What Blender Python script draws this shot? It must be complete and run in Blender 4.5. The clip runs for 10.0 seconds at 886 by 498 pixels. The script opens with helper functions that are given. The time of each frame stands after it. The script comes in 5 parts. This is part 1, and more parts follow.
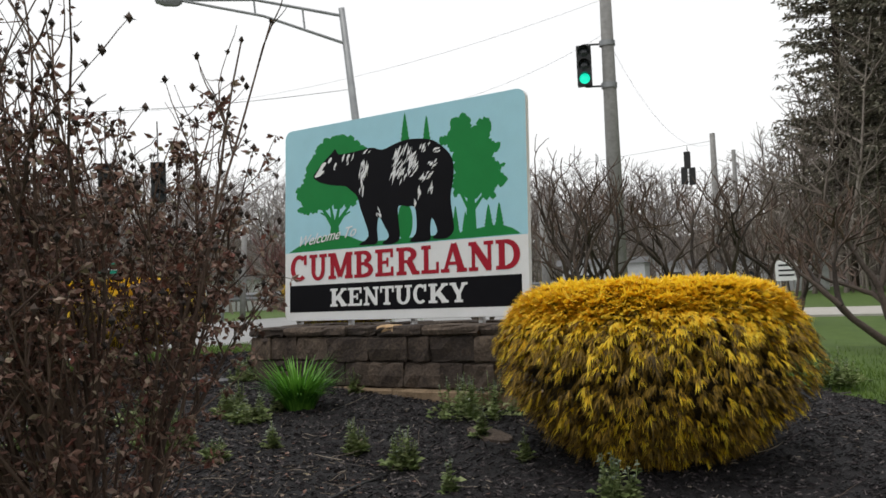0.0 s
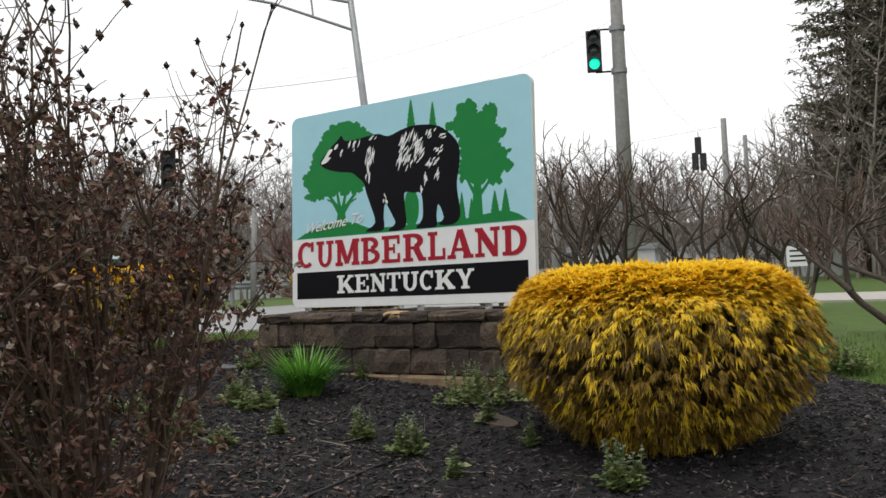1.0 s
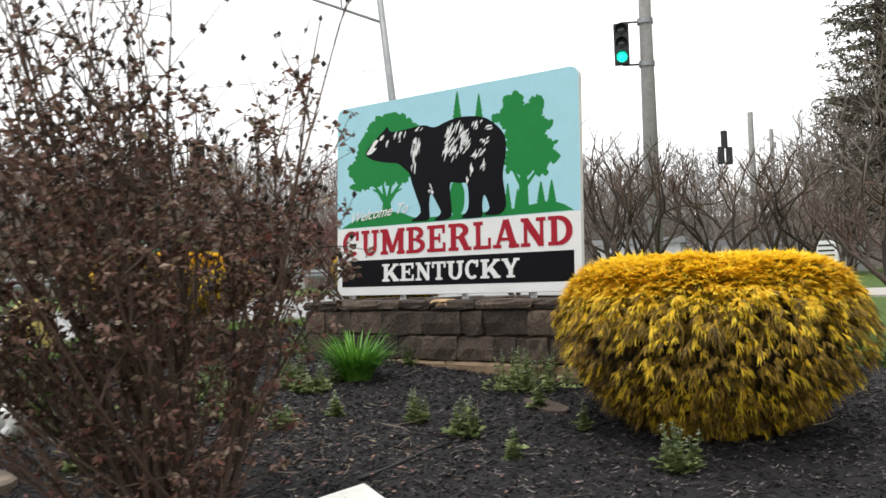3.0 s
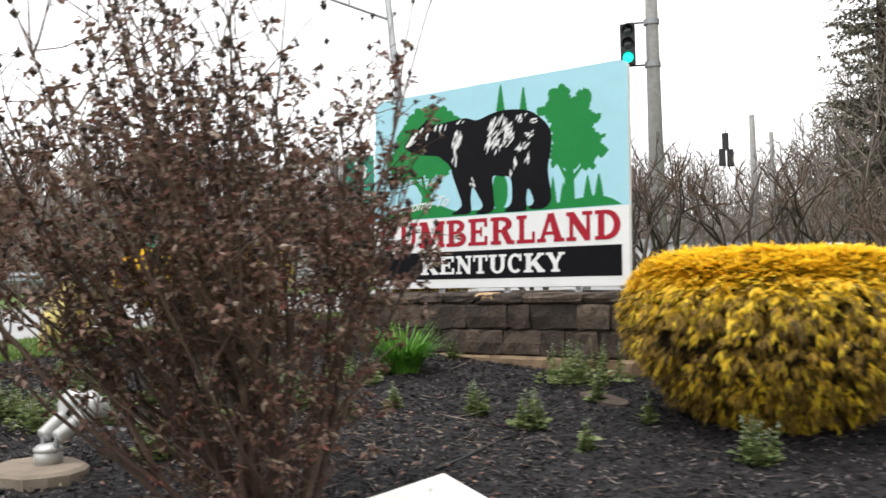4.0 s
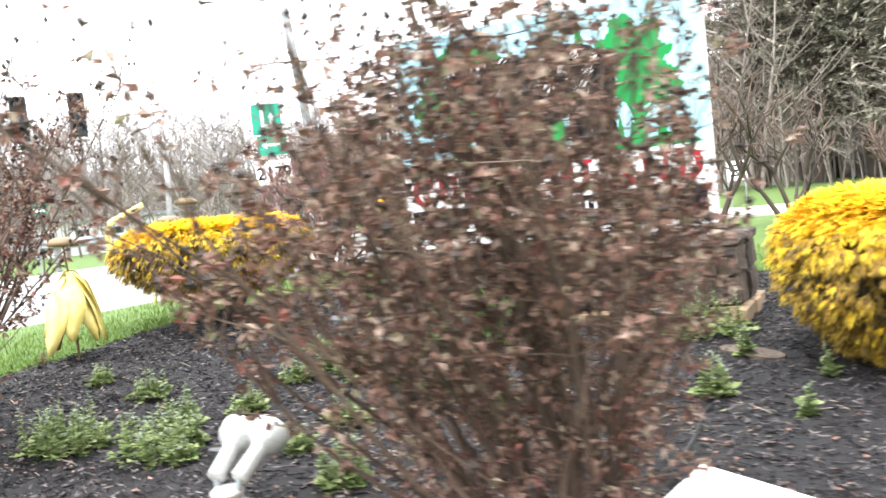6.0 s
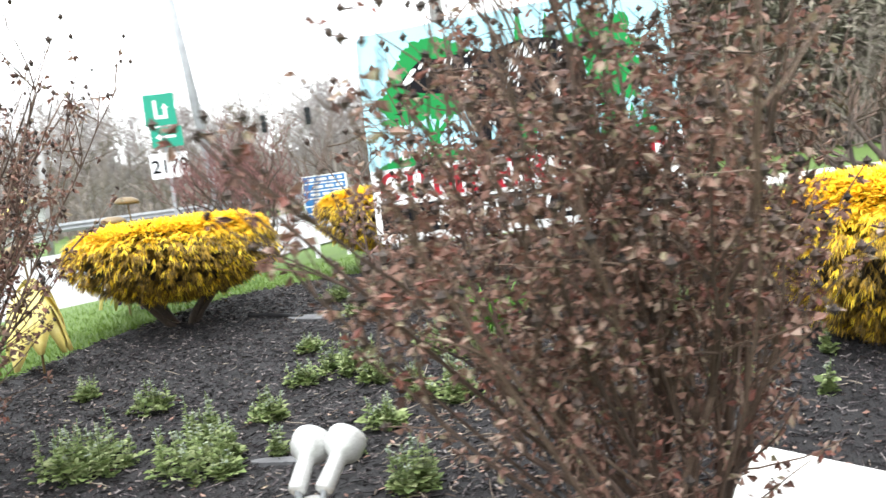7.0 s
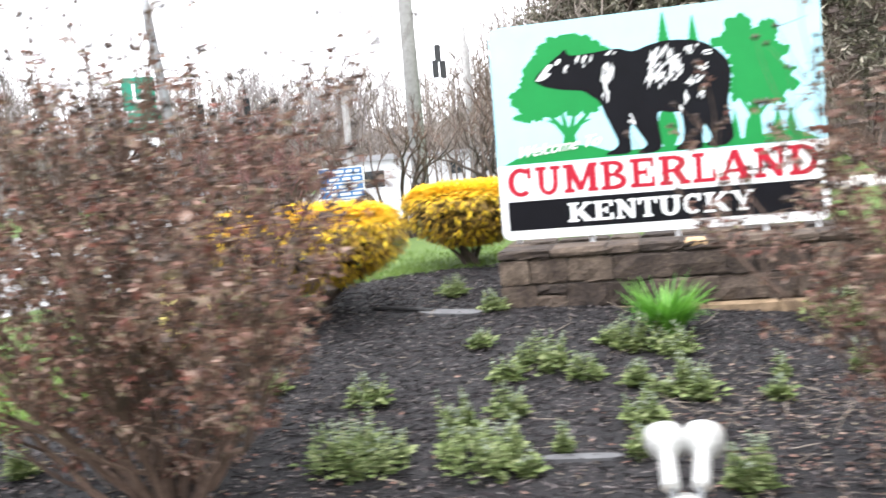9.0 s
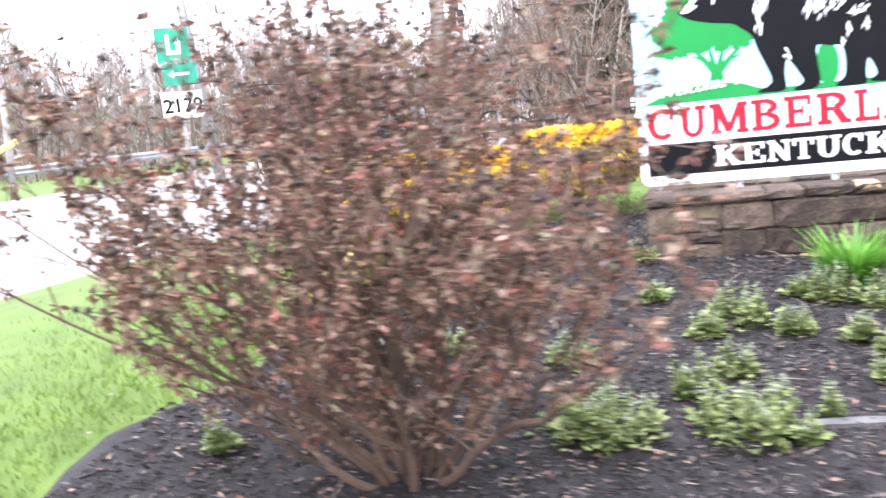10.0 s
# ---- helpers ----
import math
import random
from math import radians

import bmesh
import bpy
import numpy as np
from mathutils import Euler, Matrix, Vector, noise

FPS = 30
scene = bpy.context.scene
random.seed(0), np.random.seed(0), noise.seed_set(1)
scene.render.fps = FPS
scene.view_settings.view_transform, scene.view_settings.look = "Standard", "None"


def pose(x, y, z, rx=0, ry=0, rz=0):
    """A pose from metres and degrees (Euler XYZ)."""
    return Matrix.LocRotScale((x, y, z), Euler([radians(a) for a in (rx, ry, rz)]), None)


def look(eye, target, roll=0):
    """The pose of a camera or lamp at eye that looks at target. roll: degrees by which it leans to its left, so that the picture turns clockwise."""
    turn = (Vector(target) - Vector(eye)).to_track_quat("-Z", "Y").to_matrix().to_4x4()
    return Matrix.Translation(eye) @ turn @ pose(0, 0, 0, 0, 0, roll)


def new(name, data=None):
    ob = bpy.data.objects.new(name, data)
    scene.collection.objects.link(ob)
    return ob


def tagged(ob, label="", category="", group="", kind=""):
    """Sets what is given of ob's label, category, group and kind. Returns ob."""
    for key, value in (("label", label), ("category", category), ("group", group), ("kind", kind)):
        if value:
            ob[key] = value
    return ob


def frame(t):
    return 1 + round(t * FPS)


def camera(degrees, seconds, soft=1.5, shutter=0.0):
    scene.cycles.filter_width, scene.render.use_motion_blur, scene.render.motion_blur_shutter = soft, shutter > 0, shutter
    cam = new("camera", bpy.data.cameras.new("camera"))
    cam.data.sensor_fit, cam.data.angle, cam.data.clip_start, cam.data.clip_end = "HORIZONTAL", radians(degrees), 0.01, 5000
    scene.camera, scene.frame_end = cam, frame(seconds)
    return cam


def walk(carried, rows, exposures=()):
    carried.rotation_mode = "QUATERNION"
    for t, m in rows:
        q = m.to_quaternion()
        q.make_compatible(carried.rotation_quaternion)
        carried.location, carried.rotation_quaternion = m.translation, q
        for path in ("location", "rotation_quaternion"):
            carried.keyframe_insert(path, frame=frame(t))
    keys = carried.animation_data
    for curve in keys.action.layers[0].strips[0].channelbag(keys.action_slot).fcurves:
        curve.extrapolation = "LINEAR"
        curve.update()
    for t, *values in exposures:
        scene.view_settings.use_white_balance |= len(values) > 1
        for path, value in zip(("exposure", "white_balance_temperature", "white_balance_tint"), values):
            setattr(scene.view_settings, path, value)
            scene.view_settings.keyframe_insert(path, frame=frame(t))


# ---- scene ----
cam = camera(53.3, 10.0, soft=1.5, shutter=0.8)
PATH = [
    (0, (5.548, -5.563, 0.825), (4.413, -3.919, 0.92), -2.5),
    (0.5, (5.544, -5.537, 0.817), (4.395, -3.901, 0.892), -2.5),
    (1, (5.566, -5.534, 0.817), (4.41, -3.904, 0.884), -2.7),
    (1.5, (5.568, -5.549, 0.822), (4.395, -3.93, 0.876), -2.5),
    (2, (5.56, -5.562, 0.808), (4.373, -3.953, 0.862), -2.6),
    (2.5, (5.526, -5.622, 0.811), (4.331, -4.019, 0.864), -2.5),
    (4, (5.127, -5.958, 0.757), (3.947, -4.344, 0.809), -1.6),
    (4.5, (4.775, -5.846, 0.804), (3.624, -4.21, 0.808), -3.4),
    (5, (4.447, -6.04, 0.91), (3.295, -4.405, 0.886), -2.4),
    (5.5, (4.059, -6.216, 0.969), (3.082, -4.473, 0.88), -6.1),
    (6, (3.548, -6.22, 0.99), (2.623, -4.45, 0.883), -6.1),
    (7.3, (2.646, -6.596, 1.154), (2.035, -4.7, 0.97), -7.4),
    (7.5, (2.464, -6.617, 1.131), (1.87, -4.716, 0.947), -7.1),
    (8, (2.043, -6.613, 1.215), (1.467, -4.707, 1.03), -6.8),
    (8.5, (1.698, -6.72, 1.199), (1.209, -4.79, 1.016), -5.6),
    (9, (1.226, -6.919, 1.287), (0.744, -4.988, 1.093), -5.2),
    (9.5, (0.649, -6.841, 1.297), (0.16, -4.925, 0.995), -5.7),
    (10, (0.145, -6.74, 1.304), (-0.345, -4.823, 1.007), -6.0),
]
walk(cam, [(t, look(eye, target, roll)) for t, eye, target, roll in PATH],
     exposures=[(0, 0.2, 6500, 10), (1.0, 0.35, 6500, 10), (2.5, 0.78, 6500, 10), (4.0, 1.1, 6500, 11), (4.5, 1.9, 6500, 12), (5.0, 2.25, 6400, 11), (5.5, 2.68, 6300, 10),
                (6.0, 2.58, 6250, 9), (7.5, 2.06, 6250, 8), (8.5, 2.1, 6250, 10), (9.2, 2.3, 6200, 14), (10, 2.74, 6050, 20)])

# ---- world and light: bright overcast sky ----
world = bpy.data.worlds.new("sky")
scene.world = world
world.use_nodes = True
wn = world.node_tree
wn.nodes.clear()
sky = wn.nodes.new("ShaderNodeTexSky")
sky.sky_type, sky.sun_disc = "NISHITA", False
sky.sun_elevation, sky.sun_rotation = radians(77), radians(207)
soft_sky = wn.nodes.new("ShaderNodeMixRGB")
soft_sky.inputs["Fac"].default_value = 0.93
soft_sky.inputs["Color2"].default_value = (9.3, 9.3, 9.25, 1)
back = wn.nodes.new("ShaderNodeBackground")
back.inputs["Strength"].default_value = 0.1
wout = wn.nodes.new("ShaderNodeOutputWorld")
wn.links.new(sky.outputs[0], soft_sky.inputs["Color1"])
wn.links.new(soft_sky.outputs[0], back.inputs["Color"])
wn.links.new(back.outputs[0], wout.inputs["Surface"])

sun_data = bpy.data.lights.new("sun", "SUN")
sun_data.energy, sun_data.angle, sun_data.color = 0.9, radians(40), (1, 0.97, 0.92)
sun = new("sun", sun_data)
sun.matrix_world = look((0, 0, 30), (3, 6, 0))


# ---- materials ----
def material(name, stops, rough=0.8, scale=20.0, detail=6.0, bump=0.2, fine=120.0, metal=0.0, vary=0.0, rand="none", emit=0.0, spec=0.5, dist=0.01, thin=0.0):
    """A mottled surface: noise at two scales through a colour ramp, with relief; vary: spread by piece."""
    m = bpy.data.materials.new(name)
    m.use_nodes = True
    nt = m.node_tree
    b = nt.nodes["Principled BSDF"]
    b.inputs["Roughness"].default_value, b.inputs["Metallic"].default_value = rough, metal
    b.inputs["Specular IOR Level"].default_value = spec
    co = nt.nodes.new("ShaderNodeTexCoord")
    n1 = nt.nodes.new("ShaderNodeTexNoise")
    n1.inputs["Scale"].default_value, n1.inputs["Detail"].default_value = scale, detail
    n2 = nt.nodes.new("ShaderNodeTexNoise")
    n2.inputs["Scale"].default_value, n2.inputs["Detail"].default_value = fine, 3
    for n in (n1, n2):
        nt.links.new(co.outputs["Object"], n.inputs["Vector"])
    mixv = nt.nodes.new("ShaderNodeMath")
    mixv.operation = "MULTIPLY_ADD"
    mixv.inputs[1].default_value = 0.45
    half = nt.nodes.new("ShaderNodeMath")
    half.operation = "MULTIPLY"
    half.inputs[1].default_value = 0.55
    nt.links.new(n1.outputs["Fac"], half.inputs[0])
    nt.links.new(n2.outputs["Fac"], mixv.inputs[0])
    nt.links.new(half.outputs[0], mixv.inputs[2])
    value = mixv.outputs[0]
    if rand != "none":
        if rand == "island":
            r = nt.nodes.new("ShaderNodeNewGeometry").outputs["Random Per Island"]
        else:
            r = nt.nodes.new("ShaderNodeObjectInfo").outputs["Random"]
        sub = nt.nodes.new("ShaderNodeMath")
        sub.operation = "MULTIPLY_ADD"
        sub.inputs[1].default_value, sub.inputs[2].default_value = vary, -vary / 2
        add = nt.nodes.new("ShaderNodeMath")
        nt.links.new(r, sub.inputs[0])
        nt.links.new(sub.outputs[0], add.inputs[0])
        nt.links.new(value, add.inputs[1])
        value = add.outputs[0]
    ramp = nt.nodes.new("ShaderNodeValToRGB")
    els = ramp.color_ramp.elements
    while len(els) < len(stops):
        els.new(0.5)
    for e, (p, c) in zip(els, stops):
        e.position, e.color = p, (*c, 1)
    nt.links.new(value, ramp.inputs["Fac"])
    nt.links.new(ramp.outputs["Color"], b.inputs["Base Color"])
    if bump:
        bp = nt.nodes.new("ShaderNodeBump")
        bp.inputs["Strength"].default_value, bp.inputs["Distance"].default_value = bump, dist
        nt.links.new(mixv.outputs[0], bp.inputs["Height"])
        nt.links.new(bp.outputs["Normal"], b.inputs["Normal"])
    if thin:
        tr = nt.nodes.new("ShaderNodeBsdfTranslucent")
        mx = nt.nodes.new("ShaderNodeMixShader")
        mx.inputs["Fac"].default_value = thin
        nt.links.new(ramp.outputs["Color"], tr.inputs["Color"])
        nt.links.new(b.outputs[0], mx.inputs[1])
        nt.links.new(tr.outputs[0], mx.inputs[2])
        nt.links.new(mx.outputs[0], nt.nodes["Material Output"].inputs["Surface"])
    if emit:
        nt.links.new(ramp.outputs["Color"], b.inputs["Emission Color"])
        b.inputs["Emission Strength"].default_value = emit
    return m


def plain(name, c, rough=0.6, k=0.12, **kw):
    """One paint colour with slight soiling."""
    d = tuple(v * (1 - k) for v in c)
    u = tuple(min(1, v * (1 + k)) for v in c)
    return material(name, [(0.35, d), (0.65, u)], rough, kw.pop("scale", 6.0), bump=kw.pop("bump", 0.04), **kw)


M = {
    "mulch": material("mulch", [(0.3, (0.0026, 0.002, 0.0026)), (0.52, (0.006, 0.0048, 0.006)), (0.68, (0.015, 0.012, 0.0138)), (0.8, (0.05, 0.04, 0.041))], 0.85, 6, 12, 1.0, 110, dist=0.04),
    "chip": material("mulch chip", [(0.2, (0.003, 0.0022, 0.0026)), (0.55, (0.01, 0.0073, 0.009)), (0.78, (0.038, 0.028, 0.031)), (0.95, (0.17, 0.145, 0.14))], 0.8, 30, vary=0.9, rand="island"),
    "grass": material("lawn", [(0.3, (0.033, 0.066, 0.006)), (0.55, (0.063, 0.112, 0.011)), (0.75, (0.1, 0.155, 0.02))], 0.9, 3, 8, 0.6, 90, dist=0.03),
    "blade": material("grass blade", [(0.2, (0.05, 0.1, 0.008)), (0.8, (0.13, 0.205, 0.024))], 0.7, 5, vary=0.6, rand="island", bump=0, thin=0.3),
    "asphalt": material("asphalt", [(0.3, (0.17, 0.17, 0.17)), (0.7, (0.27, 0.27, 0.265))], 0.5, 0.8, 8, 0.15, 60),
    "concrete": material("concrete", [(0.3, (0.32, 0.3, 0.27)), (0.7, (0.48, 0.46, 0.42))], 0.85, 5, 8, 0.2, 90),
    "stone": material("wall stone", [(0.24, (0.014, 0.0105, 0.009)), (0.42, (0.04, 0.028, 0.0215)), (0.58, (0.088, 0.064, 0.048)), (0.8, (0.21, 0.158, 0.115))], 0.9, 5, 9, 1.0, 45, vary=0.24, rand="object", dist=0.02),
    "tan_stone": material("tan footing stone", [(0.3, (0.16, 0.11, 0.065)), (0.7, (0.34, 0.24, 0.15))], 0.9, 9, 9, 0.6, 70, vary=0.2, rand="object", dist=0.02),
    "pale_stone": material("pale chipped stone", [(0.3, (0.4, 0.25, 0.13)), (0.7, (0.6, 0.42, 0.24))], 0.9, 12, bump=0.5),
    "mortar": material("mortar", [(0.3, (0.025, 0.02, 0.017)), (0.7, (0.07, 0.056, 0.045))], 0.95, 30, bump=0.6),
    "slate": material("grey slate", [(0.3, (0.06, 0.06, 0.064)), (0.7, (0.13, 0.13, 0.135))], 0.8, 8, bump=0.4),
    "white_slab": material("white stone slab", [(0.25, (0.62, 0.6, 0.55)), (0.5, (0.8, 0.79, 0.75))], 0.7, 7, 8, 0.1, 60),
    "lamp_metal": plain("pale cast metal", (0.5, 0.5, 0.49), 0.38, 0.2, metal=0.35),
    "sky_blue": plain("sign pale blue paint", (0.37, 0.65, 0.755), 0.5, 0.04, spec=0.2),
    "sign_green": plain("sign green paint", (0.012, 0.215, 0.05), 0.5, 0.06, spec=0.15),
    "sign_black": plain("sign black paint", (0.005, 0.005, 0.007), 0.6, 0.2, spec=0.1),
    "sign_white": plain("sign white paint", (0.78, 0.79, 0.79), 0.5, 0.05, spec=0.2),
    "sign_red": plain("sign red paint", (0.36, 0.014, 0.03), 0.5, 0.1, spec=0.15),
    "white_metal": plain("white painted metal", (0.78, 0.79, 0.8), 0.35, 0.06),
    "bark": material("dark shrub bark", [(0.3, (0.03, 0.022, 0.018)), (0.7, (0.095, 0.07, 0.055))], 0.9, 40, bump=0.4, vary=0.4, rand="island"),
    "twig": material("rose stem bark", [(0.2, (0.045, 0.028, 0.021)), (0.55, (0.1, 0.062, 0.045)), (0.9, (0.17, 0.115, 0.085))], 0.8, 30, bump=0.2, vary=0.5, rand="island"),
    "dead_leaf": material("withered rose leaf", [(0.1, (0.055, 0.026, 0.019)), (0.35, (0.155, 0.075, 0.055)), (0.6, (0.24, 0.13, 0.098)), (0.8, (0.34, 0.245, 0.195)), (0.95, (0.2, 0.18, 0.1))], 0.75, 25, bump=0, vary=0.85, rand="island", thin=0.2),
    "red_leaf": material("dull red rose leaf", [(0.2, (0.1, 0.03, 0.023)), (0.8, (0.22, 0.075, 0.052))], 0.7, 25, bump=0, vary=0.6, rand="island"),
    "hip": material("dried seed head", [(0.2, (0.02, 0.015, 0.013)), (0.8, (0.075, 0.05, 0.04))], 0.85, 40, bump=0, vary=0.6, rand="island"),
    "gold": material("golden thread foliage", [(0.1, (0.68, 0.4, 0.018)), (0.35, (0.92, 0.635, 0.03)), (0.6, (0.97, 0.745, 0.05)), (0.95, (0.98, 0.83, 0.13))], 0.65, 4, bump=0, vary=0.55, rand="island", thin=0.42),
    # older inner threads; the same dark colour paints shade on the flanks
    "old_shade_gold": material("older thread foliage, also flank shade", [(0.15, (0.05, 0.031, 0.006)), (0.5, (0.19, 0.115, 0.01)), (0.9, (0.45, 0.26, 0.015))], 0.75, 5, bump=0, vary=0.7, rand="island"),
    # dry twig brown, taken darker to stand for shade between the sprays
    "shaded_core": material("inner twigs darkened as gap shade", [(0.3, (0.018, 0.013, 0.007)), (0.7, (0.06, 0.042, 0.02))], 0.95, 20, bump=0.8, dist=0.03),
    "mint": material("soft green herb leaf", [(0.15, (0.085, 0.125, 0.04)), (0.5, (0.19, 0.25, 0.08)), (0.9, (0.35, 0.39, 0.19))], 0.75, 10, bump=0, vary=0.75, rand="island", thin=0.3),
    "mint_tip": material("grey-green herb tip", [(0.2, (0.1, 0.13, 0.09)), (0.8, (0.26, 0.29, 0.21))], 0.8, 10, bump=0, vary=0.6, rand="island"),
    "lily": material("daylily leaf", [(0.15, (0.05, 0.17, 0.015)), (0.85, (0.17, 0.4, 0.05))], 0.55, 10, bump=0, vary=0.7, rand="island", thin=0.3),
    "galv": material("galvanised steel", [(0.3, (0.22, 0.23, 0.24)), (0.7, (0.36, 0.37, 0.38))], 0.5, 3, bump=0.05, metal=0.4),
    "pole_wood": material("weathered pole", [(0.3, (0.19, 0.185, 0.18)), (0.7, (0.34, 0.335, 0.325))], 0.9, 7, bump=0.3),
    "signal_black": plain("signal housing black", (0.012, 0.013, 0.014), 0.5, 0.2),
    "green_light": material("lit green signal lens", [(0.3, (0.0, 0.55, 0.36)), (0.7, (0.02, 0.75, 0.5))], 0.4, 5, bump=0, emit=1.0),
    "road_green": plain("green road sign", (0.0, 0.24, 0.15), 0.4, 0.06),
    "sign_blue": plain("blue lettering", (0.03, 0.16, 0.42), 0.5, 0.1),
    "petal": material("yellow metal petal", [(0.3, (0.55, 0.42, 0.06)), (0.7, (0.78, 0.68, 0.28))], 0.35, 9, bump=0.1, vary=0.3, rand="island"),
    "petal_purple": plain("purple metal petal", (0.1, 0.05, 0.26), 0.35, 0.2),
    "brown_metal": plain("brown metal seed head", (0.12, 0.075, 0.02), 0.5, 0.3),
    "plastic_black": plain("black plastic", (0.012, 0.012, 0.013), 0.5, 0.2),
    "wood_far": material("leafless wood", [(0.1, (0.105, 0.083, 0.07)), (0.5, (0.175, 0.146, 0.124)), (0.9, (0.3, 0.26, 0.228))], 0.95, 2, bump=0, vary=0.8, rand="island"),
    # distance haze put into the bark colour
    "wood_haze": material("leafless wood paled as haze", [(0.1, (0.16, 0.145, 0.14)), (0.9, (0.36, 0.33, 0.32))], 0.95, 2, bump=0, vary=0.8, rand="island"),
    "hill": material("wooded hill floor", [(0.35, (0.045, 0.038, 0.031)), (0.5, (0.11, 0.092, 0.077)), (0.65, (0.2, 0.168, 0.14))], 0.95, 0.5, 10, 0.9, 2.5, dist=0.8),
    "evergreen": material("dark evergreen", [(0.15, (0.11, 0.11, 0.08)), (0.5, (0.21, 0.195, 0.15)), (0.9, (0.34, 0.3, 0.24))], 0.9, 2, bump=0, vary=0.8, rand="island"),
    "plum": material("reddish twig", [(0.2, (0.09, 0.035, 0.035)), (0.8, (0.24, 0.12, 0.11))], 0.85, 10, bump=0, vary=0.7, rand="island"),
    "wall_paint": plain("white painted wall", (0.62, 0.63, 0.64), 0.8, 0.1),
    "roof": plain("grey roof", (0.28, 0.28, 0.29), 0.8, 0.15),
    "glass_dark": plain("dark window", (0.03, 0.035, 0.04), 0.15, 0.1),
    "straw": material("dry straw and twigs", [(0.2, (0.085, 0.06, 0.045)), (0.8, (0.3, 0.25, 0.2))], 0.85, 20, bump=0, vary=0.7, rand="island"),
    "dirt": material("tan sandstone", [(0.3, (0.15, 0.12, 0.09)), (0.7, (0.3, 0.245, 0.19))], 0.9, 8, bump=0.4),
}


# ---- mesh helpers ----
class Soup:
    """Vertices and faces gathered for one mesh."""

    def __init__(self):
        self.v, self.f = [], []

    def tube(self, pts, radii, sides=5, cap=False):
        pts = [Vector(p) for p in pts]
        start = len(self.v)
        for i, p in enumerate(pts):
            d = (pts[min(i + 1, len(pts) - 1)] - pts[max(i - 1, 0)]).normalized()
            a = d.orthogonal().normalized()
            if i:
                a = (prev - d * prev.dot(d)).normalized()
            prev = a
            b = d.cross(a)
            for k in range(sides):
                w = 2 * math.pi * k / sides
                self.v.append(p + (a * math.cos(w) + b * math.sin(w)) * radii[i])
        for i in range(len(pts) - 1):
            for k in range(sides):
                q = (k + 1) % sides
                o = start + i * sides
                self.f.append((o + k, o + q, o + sides + q, o + sides + k))
        if cap:
            self.f.append(tuple(range(start + sides - 1, start - 1, -1)))
            e = start + (len(pts) - 1) * sides
            self.f.append(tuple(range(e, e + sides)))

    def poly(self, pts):
        s = len(self.v)
        self.v += [Vector(p) for p in pts]
        self.f.append(tuple(range(s, s + len(pts))))

    def leaf(self, p, d, n, length, width, fold=0.25):
        """A pointed leaf folded along its rib."""
        d, n = d.normalized(), n.normalized()
        s = d.cross(n).normalized()
        u = s.cross(d)
        o = len(self.v)
        self.v += [p, p + d * length * 0.5 + s * width / 2 + u * width * fold, p + d * length, p + d * length * 0.5 - s * width / 2 + u * width * fold, p + d * length * 0.5]
        self.f += [(o, o + 1, o + 4), (o + 1, o + 2, o + 4), (o, o + 4, o + 3), (o + 4, o + 2, o + 3)]

    def blade(self, p, d, droop, length, width, bits=3):
        """A narrow strip with thickness that bends towards droop."""
        d = d.normalized()
        s = d.cross(droop)
        s = s.normalized() if s.length > 1e-4 else d.orthogonal().normalized()
        o = len(self.v)
        for i in range(bits):
            k = i / bits
            q = p + d * length * k + droop * length * k * k
            w = width * (1 - 0.55 * k) / 2
            self.v += [q + s * w, q - s * w]
        self.v.append(p + d * length + droop * length)
        for i in range(bits - 1):
            a = o + 2 * i
            self.f.append((a, a + 1, a + 3, a + 2))
        a = o + 2 * (bits - 1)
        self.f.append((a, a + 1, o + 2 * bits))

    def nut(self, p, r, up=1.2):
        o = len(self.v)
        self.v += [p + Vector(q) * r for q in ((1, 0, 0), (0, 1, 0), (-1, 0, 0), (0, -1, 0), (0, 0, up), (0, 0, -up))]
        for a, b in ((0, 1), (1, 2), (2, 3), (3, 0)):
            self.f += [(o + a, o + b, o + 4), (o + b, o + a, o + 5)]

    def box(self, x0, x1, y0, y1, z0, z1):
        o = len(self.v)
        self.v += [Vector((x, y, z)) for z in (z0, z1) for x, y in ((x0, y0), (x1, y0), (x1, y1), (x0, y1))]
        self.f += [(o + 3, o + 2, o + 1, o), (o + 4, o + 5, o + 6, o + 7)]
        for k in range(4):
            q = (k + 1) % 4
            self.f.append((o + k, o + q, o + 4 + q, o + 4 + k))

    def lathe(self, profile, axis=None, at=(0, 0, 0), sides=20):
        """Turns (radius, height) pairs round an axis."""
        t = Vector(axis or (0, 0, 1)).normalized().to_track_quat("Z", "Y").to_matrix()
        o = len(self.v)
        for r, h in profile:
            for k in range(sides):
                w = 2 * math.pi * k / sides
                self.v.append(Vector(at) + t @ Vector((r * math.cos(w), r * math.sin(w), h)))
        for i in range(len(profile) - 1):
            for k in range(sides):
                q = (k + 1) % sides
                self.f.append((o + i * sides + k, o + i * sides + q, o + (i + 1) * sides + q, o + (i + 1) * sides + k))

    def mesh(self, name, smooth=False):
        me = bpy.data.meshes.new(name)
        me.from_pydata([tuple(v) for v in self.v], [], self.f)
        if smooth:
            me.polygons.foreach_set("use_smooth", [True] * len(me.polygons))
        me.update()
        return me


def part(name, soup, mat, parent=None, label="", smooth=False, bevel=0.0):
    """Links gathered geometry as one mesh object, under a thing or by itself."""
    me = soup.mesh(name, smooth)
    me.materials.append(M[mat])
    ob = new(name, me)
    ob.parent = parent
    if bevel:
        b = ob.modifiers.new("bevel", "BEVEL")
        b.width, b.segments, b.limit_method = bevel, 2, "ANGLE"
    return tagged(ob, label)


